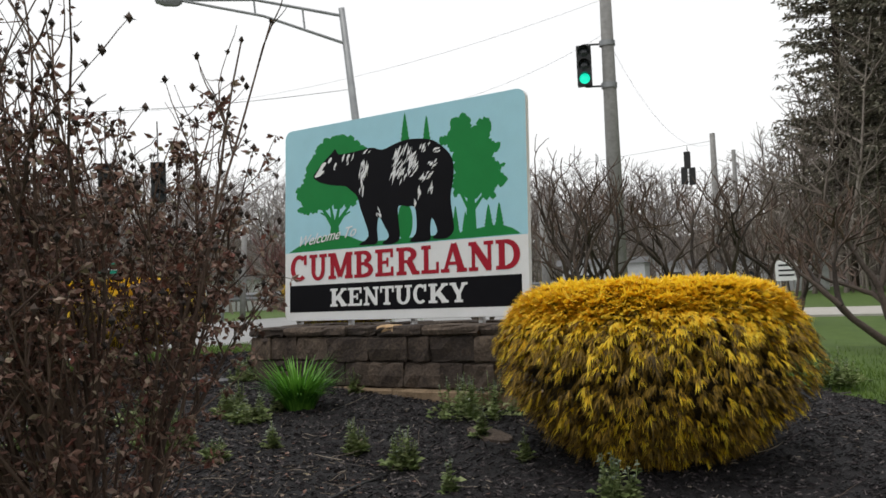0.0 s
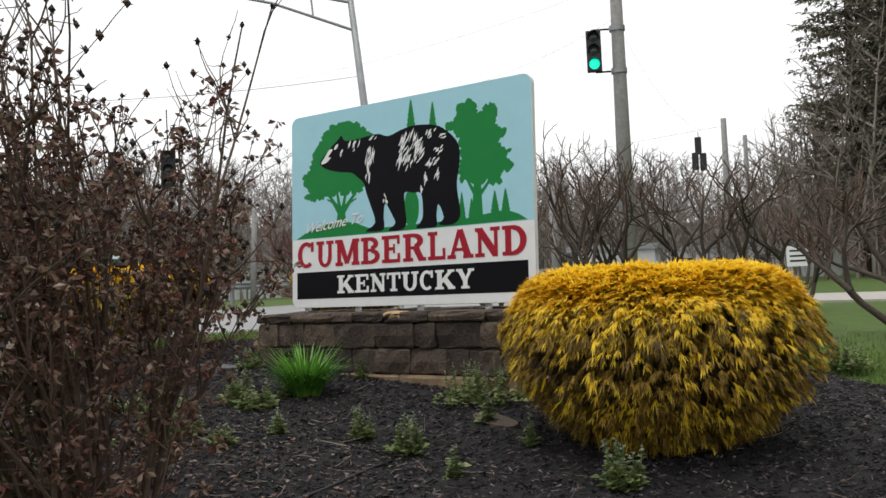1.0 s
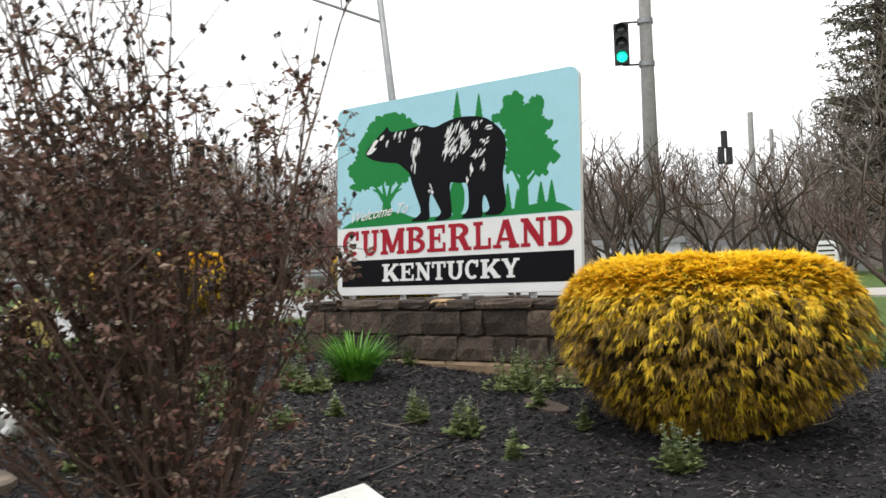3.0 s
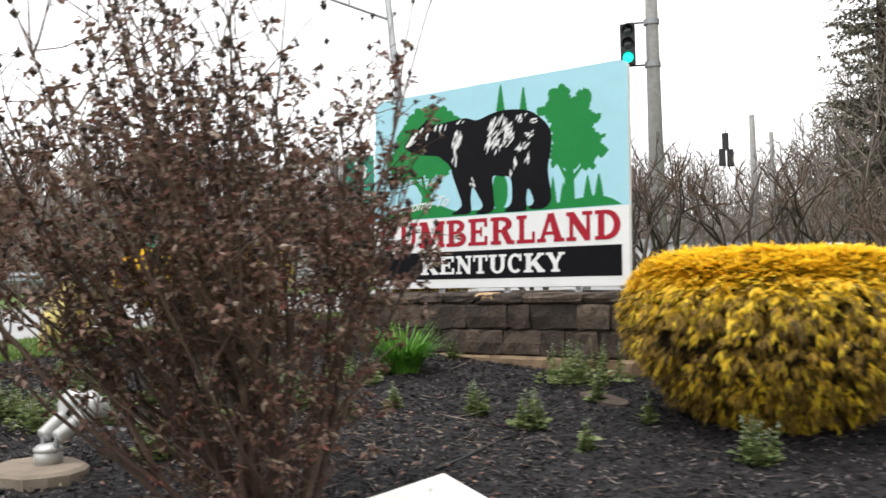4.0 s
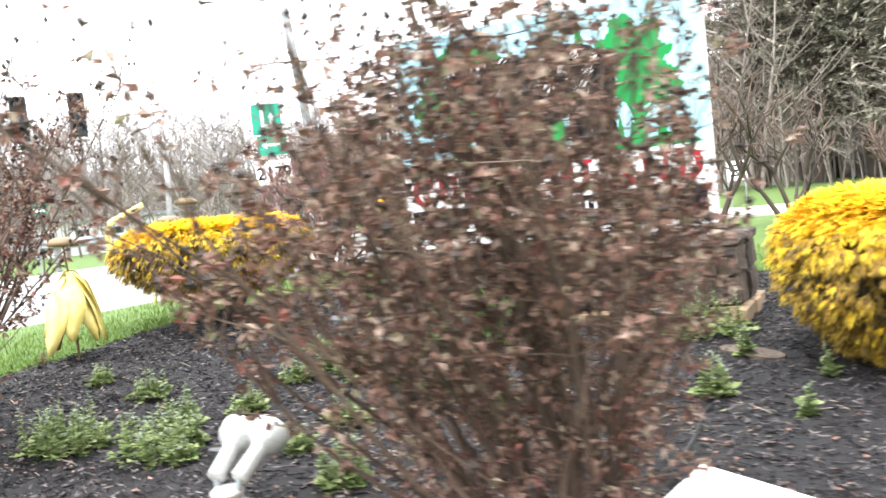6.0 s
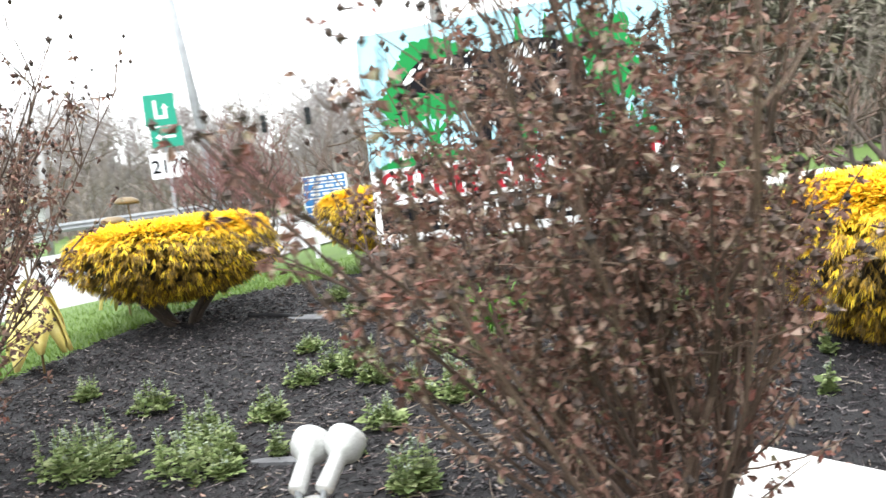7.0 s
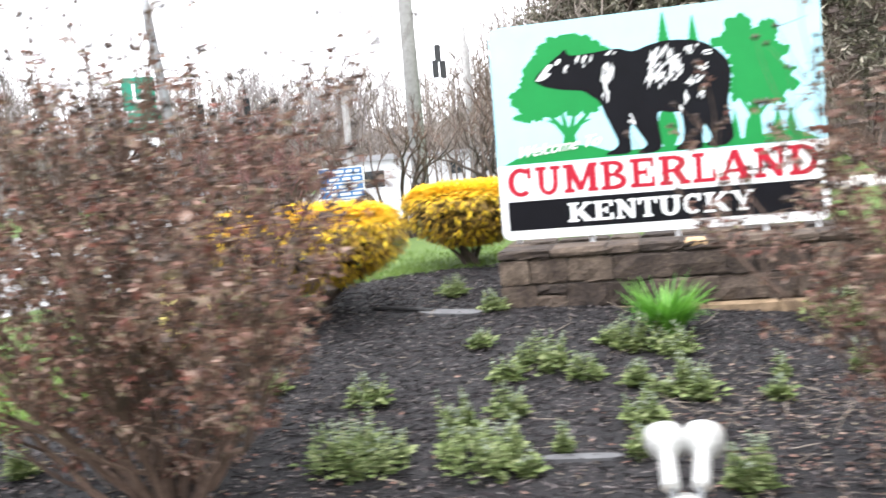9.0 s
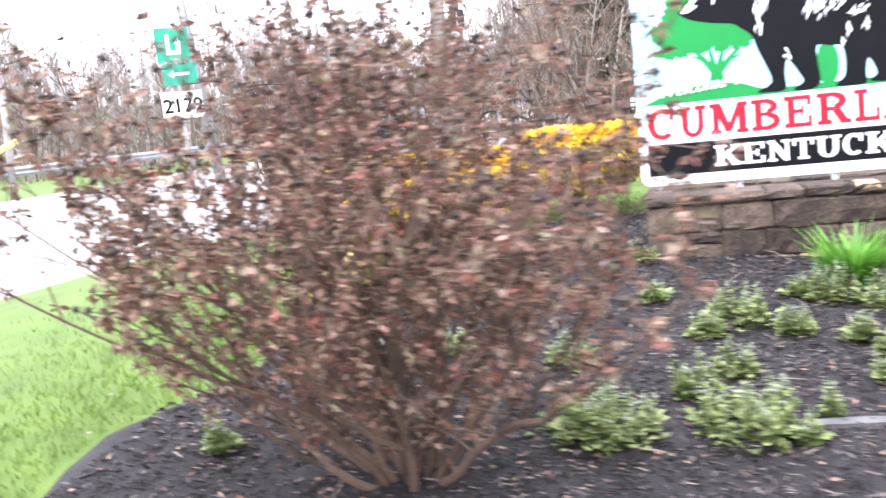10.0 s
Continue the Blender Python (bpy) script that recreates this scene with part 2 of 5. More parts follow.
def thing(name, place, label, category, group=""):
    """An empty at a thing's base; its parts keep world coordinates."""
    e = new(name)
    e.empty_display_size = 0.1
    e.location = place
    return tagged(e, label, category, group)


def local(ob, place):
    """Moves a part's mesh so that world coordinates suit a parent at place."""
    ob.data.transform(Matrix.Translation(-Vector(place)))
    return ob


def rnd(a, b):
    return random.uniform(a, b)


# ---- ground ----
def smooth01(a, b, v):
    k = min(1, max(0, (v - a) / (b - a)))
    return k * k * (3 - 2 * k)


def bed_edge(a):
    """The bed's reach from its middle by direction: a squared oval, drawn in at the road side."""
    c, n = math.cos(a), math.sin(a)
    turn = math.degrees(a) % 360
    swell = 1 - 0.055 * smooth01(140, 160, turn) * (1 - smooth01(183, 194, turn)) + 0.07 * smooth01(186, 200, turn) * (1 - smooth01(215, 235, turn))
    return swell / (abs(c / 4.05) ** 2.6 + abs(n / (4.0 if n > 0 else 3.3)) ** 2.6) ** (1 / 2.6)


def bed_reach(x, y):
    """Under 1 inside the mulched bed."""
    return math.hypot(x - 1.8, y + 2.4) / bed_edge(math.atan2(y + 2.4, x - 1.8))


def lie(x, y):
    """Height of the ground: a low mound that runs out to level land."""
    slope = 0.155 - 0.0495 * x + 0.063 * y - 0.04 * smooth01(1.5, 2.7, x)
    w = 1 - smooth01(0.9, 2.3, bed_reach(x, y))
    return slope * w + 0.03 * noise.noise((x * 0.9, y * 0.9, 0)) * w + 0.02 * noise.noise((x * 0.2, y * 0.2, 3))


def ring_sheet(cx, cy, radii, turns, height):
    s = Soup()
    for r in radii:
        for k in range(turns):
            a = 2 * math.pi * k / turns
            x, y = cx + r * math.cos(a), cy + r * math.sin(a)
            s.v.append(Vector((x, y, height(x, y))))
    for i in range(len(radii) - 1):
        for k in range(turns):
            q = (k + 1) % turns
            s.f.append((i * turns + k, i * turns + q, (i + 1) * turns + q, (i + 1) * turns + k))
    return s


radii = [0.01] + [0.25 * i for i in range(1, 60)] + [16 * 1.25 ** i for i in range(0, 22)]
tagged(part("ground", ring_sheet(1.8, -2.4, radii, 120, lie), "grass", smooth=True), "green spring lawn round the planted bed", "lawn", kind="structure")

bed = Soup()
rows_n, turns_n = 70, 220
for i in range(rows_n + 1):
    for k in range(turns_n):
        a = 2 * math.pi * k / turns_n
        c, s_ = math.cos(a), math.sin(a)
        r = (bed_edge(a) + 0.06 * noise.noise((c * 6, s_ * 6, 1))) * max(i, 0.02) / rows_n
        x, y = 1.8 + r * c, -2.4 + r * s_
        h = 0.035 if i < rows_n - 1 else (0.02 if i < rows_n else -0.03)
        bump = 0.012 * noise.noise((x * 9, y * 9, 0)) + 0.008 * noise.noise((x * 25, y * 25, 5))
        bed.v.append(Vector((x, y, lie(x, y) + h + bump)))
for i in range(rows_n):
    for k in range(turns_n):
        q = (k + 1) % turns_n
        bed.f.append((i * turns_n + k, i * turns_n + q, (i + 1) * turns_n + q, (i + 1) * turns_n + k))
tagged(part("mulch_bed", bed, "mulch", smooth=True), "raised planting bed covered in dark shredded mulch", "mulch bed", kind="structure")


def soil(x, y):
    return lie(x, y) + 0.03


road = Soup()
for j in range(60):
    y0, y1 = -60 + 3 * j, -57 + 3 * j
    road.poly([(-5.2 - 0.02 * y0, y0, 0.03), (-20.5, y0, 0.03), (-20.5, y1, 0.03), (-5.2 - 0.02 * y1, y1, 0.03)][::-1])
tagged(part("road", road, "asphalt"), "pale worn asphalt main road", "road", kind="structure")
cross = Soup()
cross.box(-5.6, 70, 12.8, 17.0, -0.1, 0.045)
tagged(part("side_road", cross, "concrete"), "pale concrete side road", "road", kind="structure")


# ---- the welcome sign ----
SIGN_LEAN = pose(0, 0, 0.62, -3.0, 0, 0)
W, H = 2.44, 1.675
welcome_sign = tagged(new("welcome_sign"), "painted town welcome sign, green trees and red lettering, on stone wall", "sign")
welcome_sign.matrix_world = SIGN_LEAN


def flat(name, outlines, mat, label="", y=0.0015):
    """Thin painted shapes on the sign's face, each a hair above the last."""
    s = Soup()
    for i, pts in enumerate(outlines):
        s.poly([(u, -(y + 0.000015 * i), v) for u, v in pts])
    return part(name, s, mat, welcome_sign, label)


def rounded(x0, x1, z0, z1, r, n=6):
    out = []
    for cx, cz, a0 in ((x1 - r, z0 + r, -90), (x1 - r, z1 - r, 0), (x0 + r, z1 - r, 90), (x0 + r, z0 + r, 180)):
        out += [(cx + r * math.cos(radians(a0 + 90 * i / n)), cz + r * math.sin(radians(a0 + 90 * i / n))) for i in range(n + 1)]
    return out


def blob(cu, cv, a, b, turn=0.0, rough=0.0, n=28, seed=0):
    """An oval, with a ragged edge if rough."""
    c, s = math.cos(radians(turn)), math.sin(radians(turn))
    out = []
    for i in range(n):
        w = 2 * math.pi * i / n
        k = 1 + rough * noise.noise((math.cos(w) * 3.1 + seed, math.sin(w) * 3.1, seed * 1.7)) + (rough * 0.5 * (i % 2) if rough else 0)
        x, z = a * k * math.cos(w), b * k * math.sin(w)
        out.append((cu + c * x - s * z, cv + s * x + c * z))
    return out


def taper(u0, v0, w0, u1, v1, w1):
    """A straight limb with a width at either end."""
    d = Vector((u1 - u0, v1 - v0)).normalized()
    n = Vector((-d.y, d.x))
    return [(u0 - n.x * w0 / 2, v0 - n.y * w0 / 2), (u1 - n.x * w1 / 2, v1 - n.y * w1 / 2), (u1 + n.x * w1 / 2, v1 + n.y * w1 / 2), (u0 + n.x * w0 / 2, v0 + n.y * w0 / 2)]


def slabs(outline, y0, y1):
    s = Soup()
    n = len(outline)
    s.v += [Vector((u, y, v)) for y in (y0, y1) for u, v in outline]
    s.f += [tuple(range(n)), tuple(range(2 * n - 1, n - 1, -1))]
    s.f += [(k, k + n, (k + 1) % n + n, (k + 1) % n) for k in range(n)]
    return s


part("board", slabs(rounded(0, W, 0, H, 0.075), 0.0, 0.045), "sign_white", welcome_sign, "white painted board with rounded corners", bevel=0.003)
top_field = [p for p in rounded(0.0, W, 0.0, H, 0.075) if p[1] > 0.8] + [(0.0, 0.592), (W, 0.592)]
flat("sky_field", [[(u, v) for u, v in top_field]], "sky_blue", "pale blue painted sky", 0.0006)
band = flat("black_band", [[(0.06, 0.075), (2.38, 0.075), (2.38, 0.305), (0.06, 0.305)]], "sign_black", "black painted band")

# green landscape: two mounds, a round tree, a tall tree, narrow conifers
hills = [[(0.05, 0.596), (0.16, 0.645), (0.3, 0.685), (0.46, 0.72), (0.6, 0.715), (0.74, 0.695), (0.86, 0.65), (1.1, 0.596)],
         [(0.85, 0.596), (1.0, 0.635), (1.4, 0.64), (1.8, 0.64), (2.05, 0.67), (2.2, 0.685), (2.31, 0.645), (2.385, 0.598)]]
flat("green_hill", hills, "sign_green", "", 0.001)


def spline(pts, n=4):
    """A closed smooth line through a few points."""
    out, m = [], len(pts)
    for i in range(m):
        p = [Vector(pts[(i + k) % m]) for k in (-1, 0, 1, 2)]
        for j in range(n):
            t = j / n
            out.append(tuple(0.5 * (2 * p[1] + (p[2] - p[0]) * t + (2 * p[0] - 5 * p[1] + 4 * p[2] - p[3]) * t * t + (3 * p[1] - p[0] - 3 * p[2] + p[3]) * t ** 3)))
    return out


def leafy(pts, step, depth, seed):
    """An outline cut into small irregular leaf lobes."""
    random.seed(seed)
    out, m = [], len(pts)
    for i in range(m):
        a, b = Vector(pts[i]), Vector(pts[(i + 1) % m])
        d = b - a
        n = Vector((-d.y, d.x)).normalized()
        bits = max(1, round(d.length / step))
        for j in range(bits):
            out.append(tuple(a.lerp(b, j / bits) + n * rnd(-depth, depth)))
            out.append(tuple(a.lerp(b, (j + 0.5) / bits) - n * rnd(0.1, 1.1) * depth))
    return out


CROWN = ((0.14, 0.96), (0.22, 0.99), (0.15, 1.07), (0.13, 1.15), (0.22, 1.2), (0.26, 1.33), (0.33, 1.41), (0.4, 1.51), (0.48, 1.55), (0.63, 1.56), (0.78, 1.53), (0.87, 1.45), (0.98, 1.37), (0.98, 1.05),
         (0.84, 1.01), (0.8, 0.95), (0.72, 0.93), (0.68, 0.96), (0.6, 0.94), (0.56, 0.97), (0.48, 0.93), (0.42, 0.96), (0.36, 0.92), (0.25, 0.92))
round_tree = [leafy(CROWN[::-1], 0.045, 0.017, 17)]
round_tree += [taper(0.58, 0.69, 0.12, 0.58, 0.82, 0.075), taper(0.57, 0.79, 0.055, 0.43, 0.97, 0.022), taper(0.59, 0.79, 0.055, 0.74, 0.95, 0.022), taper(0.57, 0.8, 0.045, 0.53, 0.99, 0.02), taper(0.59, 0.8, 0.045, 0.64, 0.99, 0.02), taper(0.5, 0.88, 0.02, 0.42, 0.92, 0.012), taper(0.67, 0.87, 0.02, 0.75, 0.9, 0.012)]
flat("round_tree", round_tree, "sign_green")
TIERS = ((1.8, 0.93), (1.78, 1.03), (1.81, 1.11), (1.79, 1.27), (1.74, 1.34), (1.67, 1.35), (1.67, 1.4), (1.74, 1.41), (1.78, 1.44), (1.77, 1.51), (1.81, 1.53), (1.89, 1.56), (1.96, 1.51), (1.97, 1.44), (2.02, 1.44), (2.03, 1.49), (2.1, 1.5),
         (2.15, 1.43), (2.12, 1.37), (2.14, 1.31), (2.22, 1.28), (2.2, 1.24), (2.14, 1.2), (2.18, 1.16), (2.26, 1.12), (2.2, 1.09), (2.24, 1.04), (2.27, 1.0), (2.23, 0.97), (2.16, 0.97), (2.17, 0.89), (2.07, 0.88), (2.04, 0.93), (1.99, 0.89), (1.91, 0.91), (1.88, 0.95))
tall_tree = [leafy(TIERS[::-1], 0.042, 0.016, 18), taper(1.95, 0.65, 0.1, 1.955, 0.95, 0.06), taper(1.945, 0.8, 0.035, 1.86, 0.95, 0.02), taper(1.96, 0.8, 0.035, 2.07, 0.92, 0.02)]
flat("tall_tree", tall_tree, "sign_green")


def conifer(u, v0, v1, w):
    out, n = [], 7
    for i in range(n):
        k = i / n
        out += [(u + w / 2 * (1 - k) ** 0.8 * (1.0 if j == 0 else 0.72), v0 + (v1 - v0) * (k + 0.5 * j / n)) for j in (0, 1)]
    return out + [(u, v1)] + [(2 * u - a, b) for a, b in reversed(out)]


for u, v0, v1, w in ((1.332, 1.36, 1.65, 0.115), (1.546, 1.34, 1.6, 0.1), (1.81, 0.62, 0.855, 0.085), (1.9, 0.62, 0.8, 0.085), (2.107, 0.63, 0.84, 0.1), (2.2, 0.63, 0.845, 0.1)):
    flat("painted_conifer", [conifer(u, v0, v1, w)], "sign_green", "", 0.002)
flat("painted_bush", [blob(1.325, 0.77, 0.075, 0.15, 0, 0.05, 24, 20), taper(1.325, 0.61, 0.06, 1.325, 0.72, 0.03)], "sign_green")

# the dark four-legged figure, as plain overlapping shapes
BACK = ((0.34, 1.25), (0.45, 1.35), (0.52, 1.4), (0.55, 1.42), (0.59, 1.45), (0.63, 1.4), (0.78, 1.4), (0.91, 1.41), (1.0, 1.41), (1.1, 1.38), (1.22, 1.41), (1.34, 1.43), (1.49, 1.42), (1.61, 1.39), (1.71, 1.32), (1.78, 1.24), (1.8, 1.15), (1.79, 1.04),
        (1.77, 0.95), (1.77, 0.87), (1.79, 0.75), (1.79, 0.66))
UNDER = ((1.72, 0.61), (1.59, 0.62), (1.64, 0.67), (1.59, 0.78), (1.57, 0.69), (1.57, 0.61), (1.47, 0.6), (1.37, 0.61), (1.43, 0.67), (1.44, 0.78), (1.42, 0.88), (1.35, 0.89), (1.26, 0.9), (1.26, 0.79), (1.27, 0.64), (1.19, 0.6), (1.09, 0.61), (1.16, 0.66),
         (1.13, 0.73), (1.06, 0.83), (1.04, 0.73), (1.04, 0.62), (0.92, 0.61), (0.85, 0.62), (0.95, 0.68), (0.91, 0.81), (0.86, 0.93), (0.83, 1.02), (0.76, 1.08), (0.7, 1.12), (0.57, 1.14), (0.45, 1.17), (0.38, 1.2))
flat("dark_figure", [spline((BACK + UNDER)[::-1], 3)], "sign_black", "plain black four-legged silhouette", 0.0026)
flecks = []
random.seed(5)
for cu, cv, a, b, n, tilt, long_ in ((1.3, 1.26, 0.13, 0.1, 44, 62, 0.11), (1.26, 1.14, 0.08, 0.06, 14, 66, 0.1), (1.4, 1.2, 0.05, 0.07, 12, 58, 0.09), (0.9, 1.22, 0.055, 0.07, 20, 72, 0.1), (0.88, 1.09, 0.025, 0.07, 9, 80, 0.09), (0.73, 1.35, 0.055, 0.04, 13, 70, 0.07),
                                    (0.59, 1.3, 0.03, 0.035, 7, 65, 0.06), (0.94, 1.385, 0.035, 0.012, 6, 30, 0.06), (1.52, 1.35, 0.07, 0.025, 9, 58, 0.06), (1.63, 1.31, 0.05, 0.02, 6, 30, 0.06), (1.61, 1.21, 0.045, 0.03, 8, 40, 0.06), (1.54, 1.12, 0.055, 0.03, 13, 48, 0.08),
                                    (1.47, 1.0, 0.02, 0.05, 9, 72, 0.07), (1.58, 1.02, 0.025, 0.045, 7, 60, 0.06), (1.06, 0.87, 0.022, 0.03, 7, 115, 0.06), (1.43, 0.9, 0.008, 0.035, 4, 85, 0.06)):
    for _ in range(max(4, int(n * 0.75))):
        w, q = rnd(0, 2 * math.pi), math.sqrt(random.random())
        u, v = cu + a * q * math.cos(w), cv + b * q * math.sin(w)
        t, L, wd = radians(tilt + rnd(-14, 14)), long_ * rnd(0.6, 1.15), rnd(0.0045, 0.008)
        c, z = math.cos(t), math.sin(t)
        hook = rnd(-0.012, 0.012)
        u, v = u - 0.5 * L * c, v - 0.5 * L * z
        flecks.append([(u, v), (u + 0.4 * L * c + (wd + hook) * z, v + 0.4 * L * z - (wd + hook) * c), (u + 0.75 * L * c + wd * z, v + 0.75 * L * z - wd * c), (u + L * c, v + L * z), (u + 0.55 * L * c - (wd - hook) * z, v + 0.55 * L * z + (wd - hook) * c)])
flecks += [spline(((0.355, 1.235), (0.41, 1.235), (0.47, 1.275), (0.44, 1.285), (0.49, 1.34), (0.45, 1.345), (0.4, 1.29))), blob(0.53, 1.36, 0.03, 0.014, 45)]
tagged(flat("brushwork", flecks, "sign_white", "white brush strokes", 0.0032), kind="stuff")

# slab-serif capitals from straight and curved strokes in a unit box
def arc(cx, cz, rx, rz, a0, a1, w, n=14):
    out, inn = [], []
    for i in range(n + 1):
        a = radians(a0 + (a1 - a0) * i / n)
        out.append((cx + rx * math.cos(a), cz + rz * math.sin(a)))
        inn.append((cx + (rx - w) * math.cos(a), cz + (rz - w * 0.62) * math.sin(a)))
    return [[out[i], out[i + 1], inn[i + 1], inn[i]] for i in range(n)]


def bar(x0, x1, z0, z1):
    return [(x0, z0), (x1, z0), (x1, z1), (x0, z1)]


T, SL = 0.25, 0.13


def feet(x, z, w=0.42):
    return bar(x - w / 2, x + w / 2, z, z + SL) if z < 0.5 else bar(x - w / 2, x + w / 2, z - SL, z)


GLYPH = {
    "C": arc(0.5, 0.5, 0.5, 0.52, 48, 312, T) + [bar(0.76, 0.92, 0.62, 1.0)],
    "U": [bar(0.1, 0.34, 0.35, 1), bar(0.68, 0.88, 0.35, 1), feet(0.22, 1, 0.46), feet(0.78, 1, 0.42)] + arc(0.49, 0.38, 0.39, 0.4, 180, 360, 0.22),
    "M": [bar(0.08, 0.24, 0, 1), bar(0.74, 0.95, 0, 1), taper(0.2, 0.96, 0.22, 0.49, 0.08, 0.18), taper(0.8, 0.96, 0.16, 0.49, 0.08, 0.14), feet(0.16, 0, 0.32), feet(0.84, 0, 0.32), feet(0.14, 1, 0.3), feet(0.86, 1, 0.28)],
    "B": [bar(0.12, 0.37, 0, 1), bar(0, 0.55, 0, SL), bar(0, 0.55, 1 - SL, 1), bar(0.3, 0.55, 0.46, 0.57)] + arc(0.52, 0.755, 0.38, 0.245, -90, 90, T, 10) + arc(0.54, 0.28, 0.44, 0.28, -90, 90, T, 10),
    "E": [bar(0.12, 0.37, 0, 1), bar(0, 0.92, 0, SL), bar(0, 0.9, 1 - SL, 1), bar(0.3, 0.66, 0.45, 0.57), bar(0.8, 0.94, 0, 0.34), bar(0.78, 0.92, 0.68, 1), bar(0.58, 0.68, 0.34, 0.68)],
    "R": [bar(0.1, 0.34, 0, 1), bar(0, 0.44, 0, SL), bar(0, 0.5, 1 - SL, 1), bar(0.3, 0.52, 0.43, 0.54)] + arc(0.5, 0.735, 0.38, 0.265, -90, 90, T, 10) + [taper(0.56, 0.48, 0.26, 0.8, 0.05, 0.24), bar(0.7, 1.0, 0, SL)],
    "L": [bar(0.14, 0.4, 0, 1), bar(0, 0.95, 0, SL), feet(0.27, 1, 0.54), bar(0.82, 0.97, 0, 0.4)],
    "A": [taper(0.15, 0.04, 0.13, 0.48, 1.0, 0.16), taper(0.8, 0.04, 0.27, 0.5, 1.0, 0.22), bar(0.25, 0.7, 0.26, 0.37), feet(0.15, 0, 0.34), feet(0.81, 0, 0.4)],
    "N": [bar(0.12, 0.26, 0, 1), bar(0.76, 0.9, 0, 1), taper(0.18, 0.94, 0.26, 0.82, 0.06, 0.26), feet(0.19, 0, 0.38), feet(0.8, 1, 0.38), bar(0, 0.25, 1 - SL, 1)],
    "D": [bar(0.12, 0.37, 0, 1), bar(0, 0.5, 0, SL), bar(0, 0.5, 1 - SL, 1)] + arc(0.46, 0.5, 0.53, 0.5, -90, 90, 0.26),
    "K": [bar(0.1, 0.34, 0, 1), feet(0.22, 0, 0.44), feet(0.22, 1, 0.44), taper(0.3, 0.36, 0.16, 0.8, 0.94, 0.16), taper(0.46, 0.56, 0.26, 0.82, 0.06, 0.26), feet(0.82, 0, 0.36), feet(0.8, 1, 0.34)],
    "T": [bar(0.38, 0.62, 0, 1), bar(0.02, 0.98, 1 - SL, 1), bar(0.02, 0.15, 0.66, 1), bar(0.85, 0.98, 0.66, 1), feet(0.5, 0, 0.5)],
    "Y": [bar(0.38, 0.62, 0, 0.5), taper(0.2, 0.95, 0.24, 0.5, 0.4, 0.24), taper(0.8, 0.95, 0.16, 0.52, 0.42, 0.16), feet(0.5, 0, 0.46), feet(0.18, 1, 0.36), feet(0.82, 1, 0.34)],
}


def letter(ch, u0, u1, v0, v1, mat):
    flat("letter", [[(u0 + (u1 - u0) * x, v0 + (v1 - v0) * z) for x, z in p] for p in GLYPH[ch]], mat, "", 0.003)


edges = (0.063, 0.287, 0.504, 0.789, 1.012, 1.23, 1.476, 1.666, 1.918, 2.158, 2.385)
for i, ch in enumerate("CUMBERLAND"):
    letter(ch, edges[i] + 0.006, edges[i + 1] - 0.012, 0.345, 0.565, "sign_red")
edges = (0.525, 0.721, 0.891, 1.06, 1.215, 1.395, 1.544, 1.742, 1.918)
for i, ch in enumerate("KENTUCKY"):
    letter(ch, edges[i] + 0.004, edges[i + 1] - 0.006, 0.115, 0.265, "sign_white")


def writing(name, text, size, m, mat, parent, shear=0.0, bold=0.0):
    cu = bpy.data.curves.new(name, "FONT")
    cu.body, cu.size, cu.shear, cu.offset, cu.extrude = text, size, shear, bold, 0.0006
    cu.materials.append(M[mat])
    ob = new(name, cu)
    ob.parent = parent
    ob.matrix_local = m
    return ob


writing("lettering", "Welcome To", 0.122, pose(0.15, -0.006, 0.64, 90, -5, 0), "sign_white", welcome_sign, 0.6, 0.0008)
for u in (0.12, 0.7, 1.35, 1.99, 2.36):
    s = Soup()
    s.box(u - 0.02, u + 0.02, 0.05, 0.09, -0.1, 0.35 if 0.2 < u < 2.3 else H - 0.1)
    part("post", s, "white_metal", welcome_sign, "short white steel support", bevel=0.003)

# ---- the stone wall under the sign ----
wall_x0, wall_x1, wall_y0, wall_y1 = 0.03, 2.62, -0.42, 0.36
stone_wall = tagged(new("stone_wall"), "low weathered brown stone wall under the sign", "stone wall", kind="structure")
core = Soup()
core.box(wall_x0 + 0.03, wall_x1 - 0.03, wall_y0 + 0.03, wall_y1 - 0.03, -0.25, 0.565)
part("mortar", core, "mortar", stone_wall, "recessed grey-brown mortar")
random.seed(11)


def stone_block(x0, x1, y0, y1, z0, z1, mat, rough=0.009, name="stone"):
    """A rough-faced block with broken edges."""
    s = Soup()
    e = 0.014
    j = lambda k=1.0: rnd(-rough, rough) * k
    cols = 5
    for z, i in ((z0, e), (z0 + e, 0), ((z0 + z1) / 2, -0.004), (z1 - e, 0), (z1, e)):
        for c in range(cols):
            x = x0 + i + (x1 - x0 - 2 * i) * c / (cols - 1)
            s.v.append(Vector((x + j(0.8), y0 + i + j(1.3), z + j(0.5))))
        for x, y in ((x1 - i, y1 - i), (x0 + i, y1 - i)):
            s.v.append(Vector((x + j(), y + j(), z + j(0.5))))
    n = cols + 2
    s.f += [tuple(range(n - 1, -1, -1)), tuple(range(4 * n, 5 * n))]
    for r in range(4):
        for k in range(n):
            q = (k + 1) % n
            s.f.append((r * n + k, r * n + q, r * n + n + q, r * n + n + k))
    return part(name, s, mat, stone_wall)


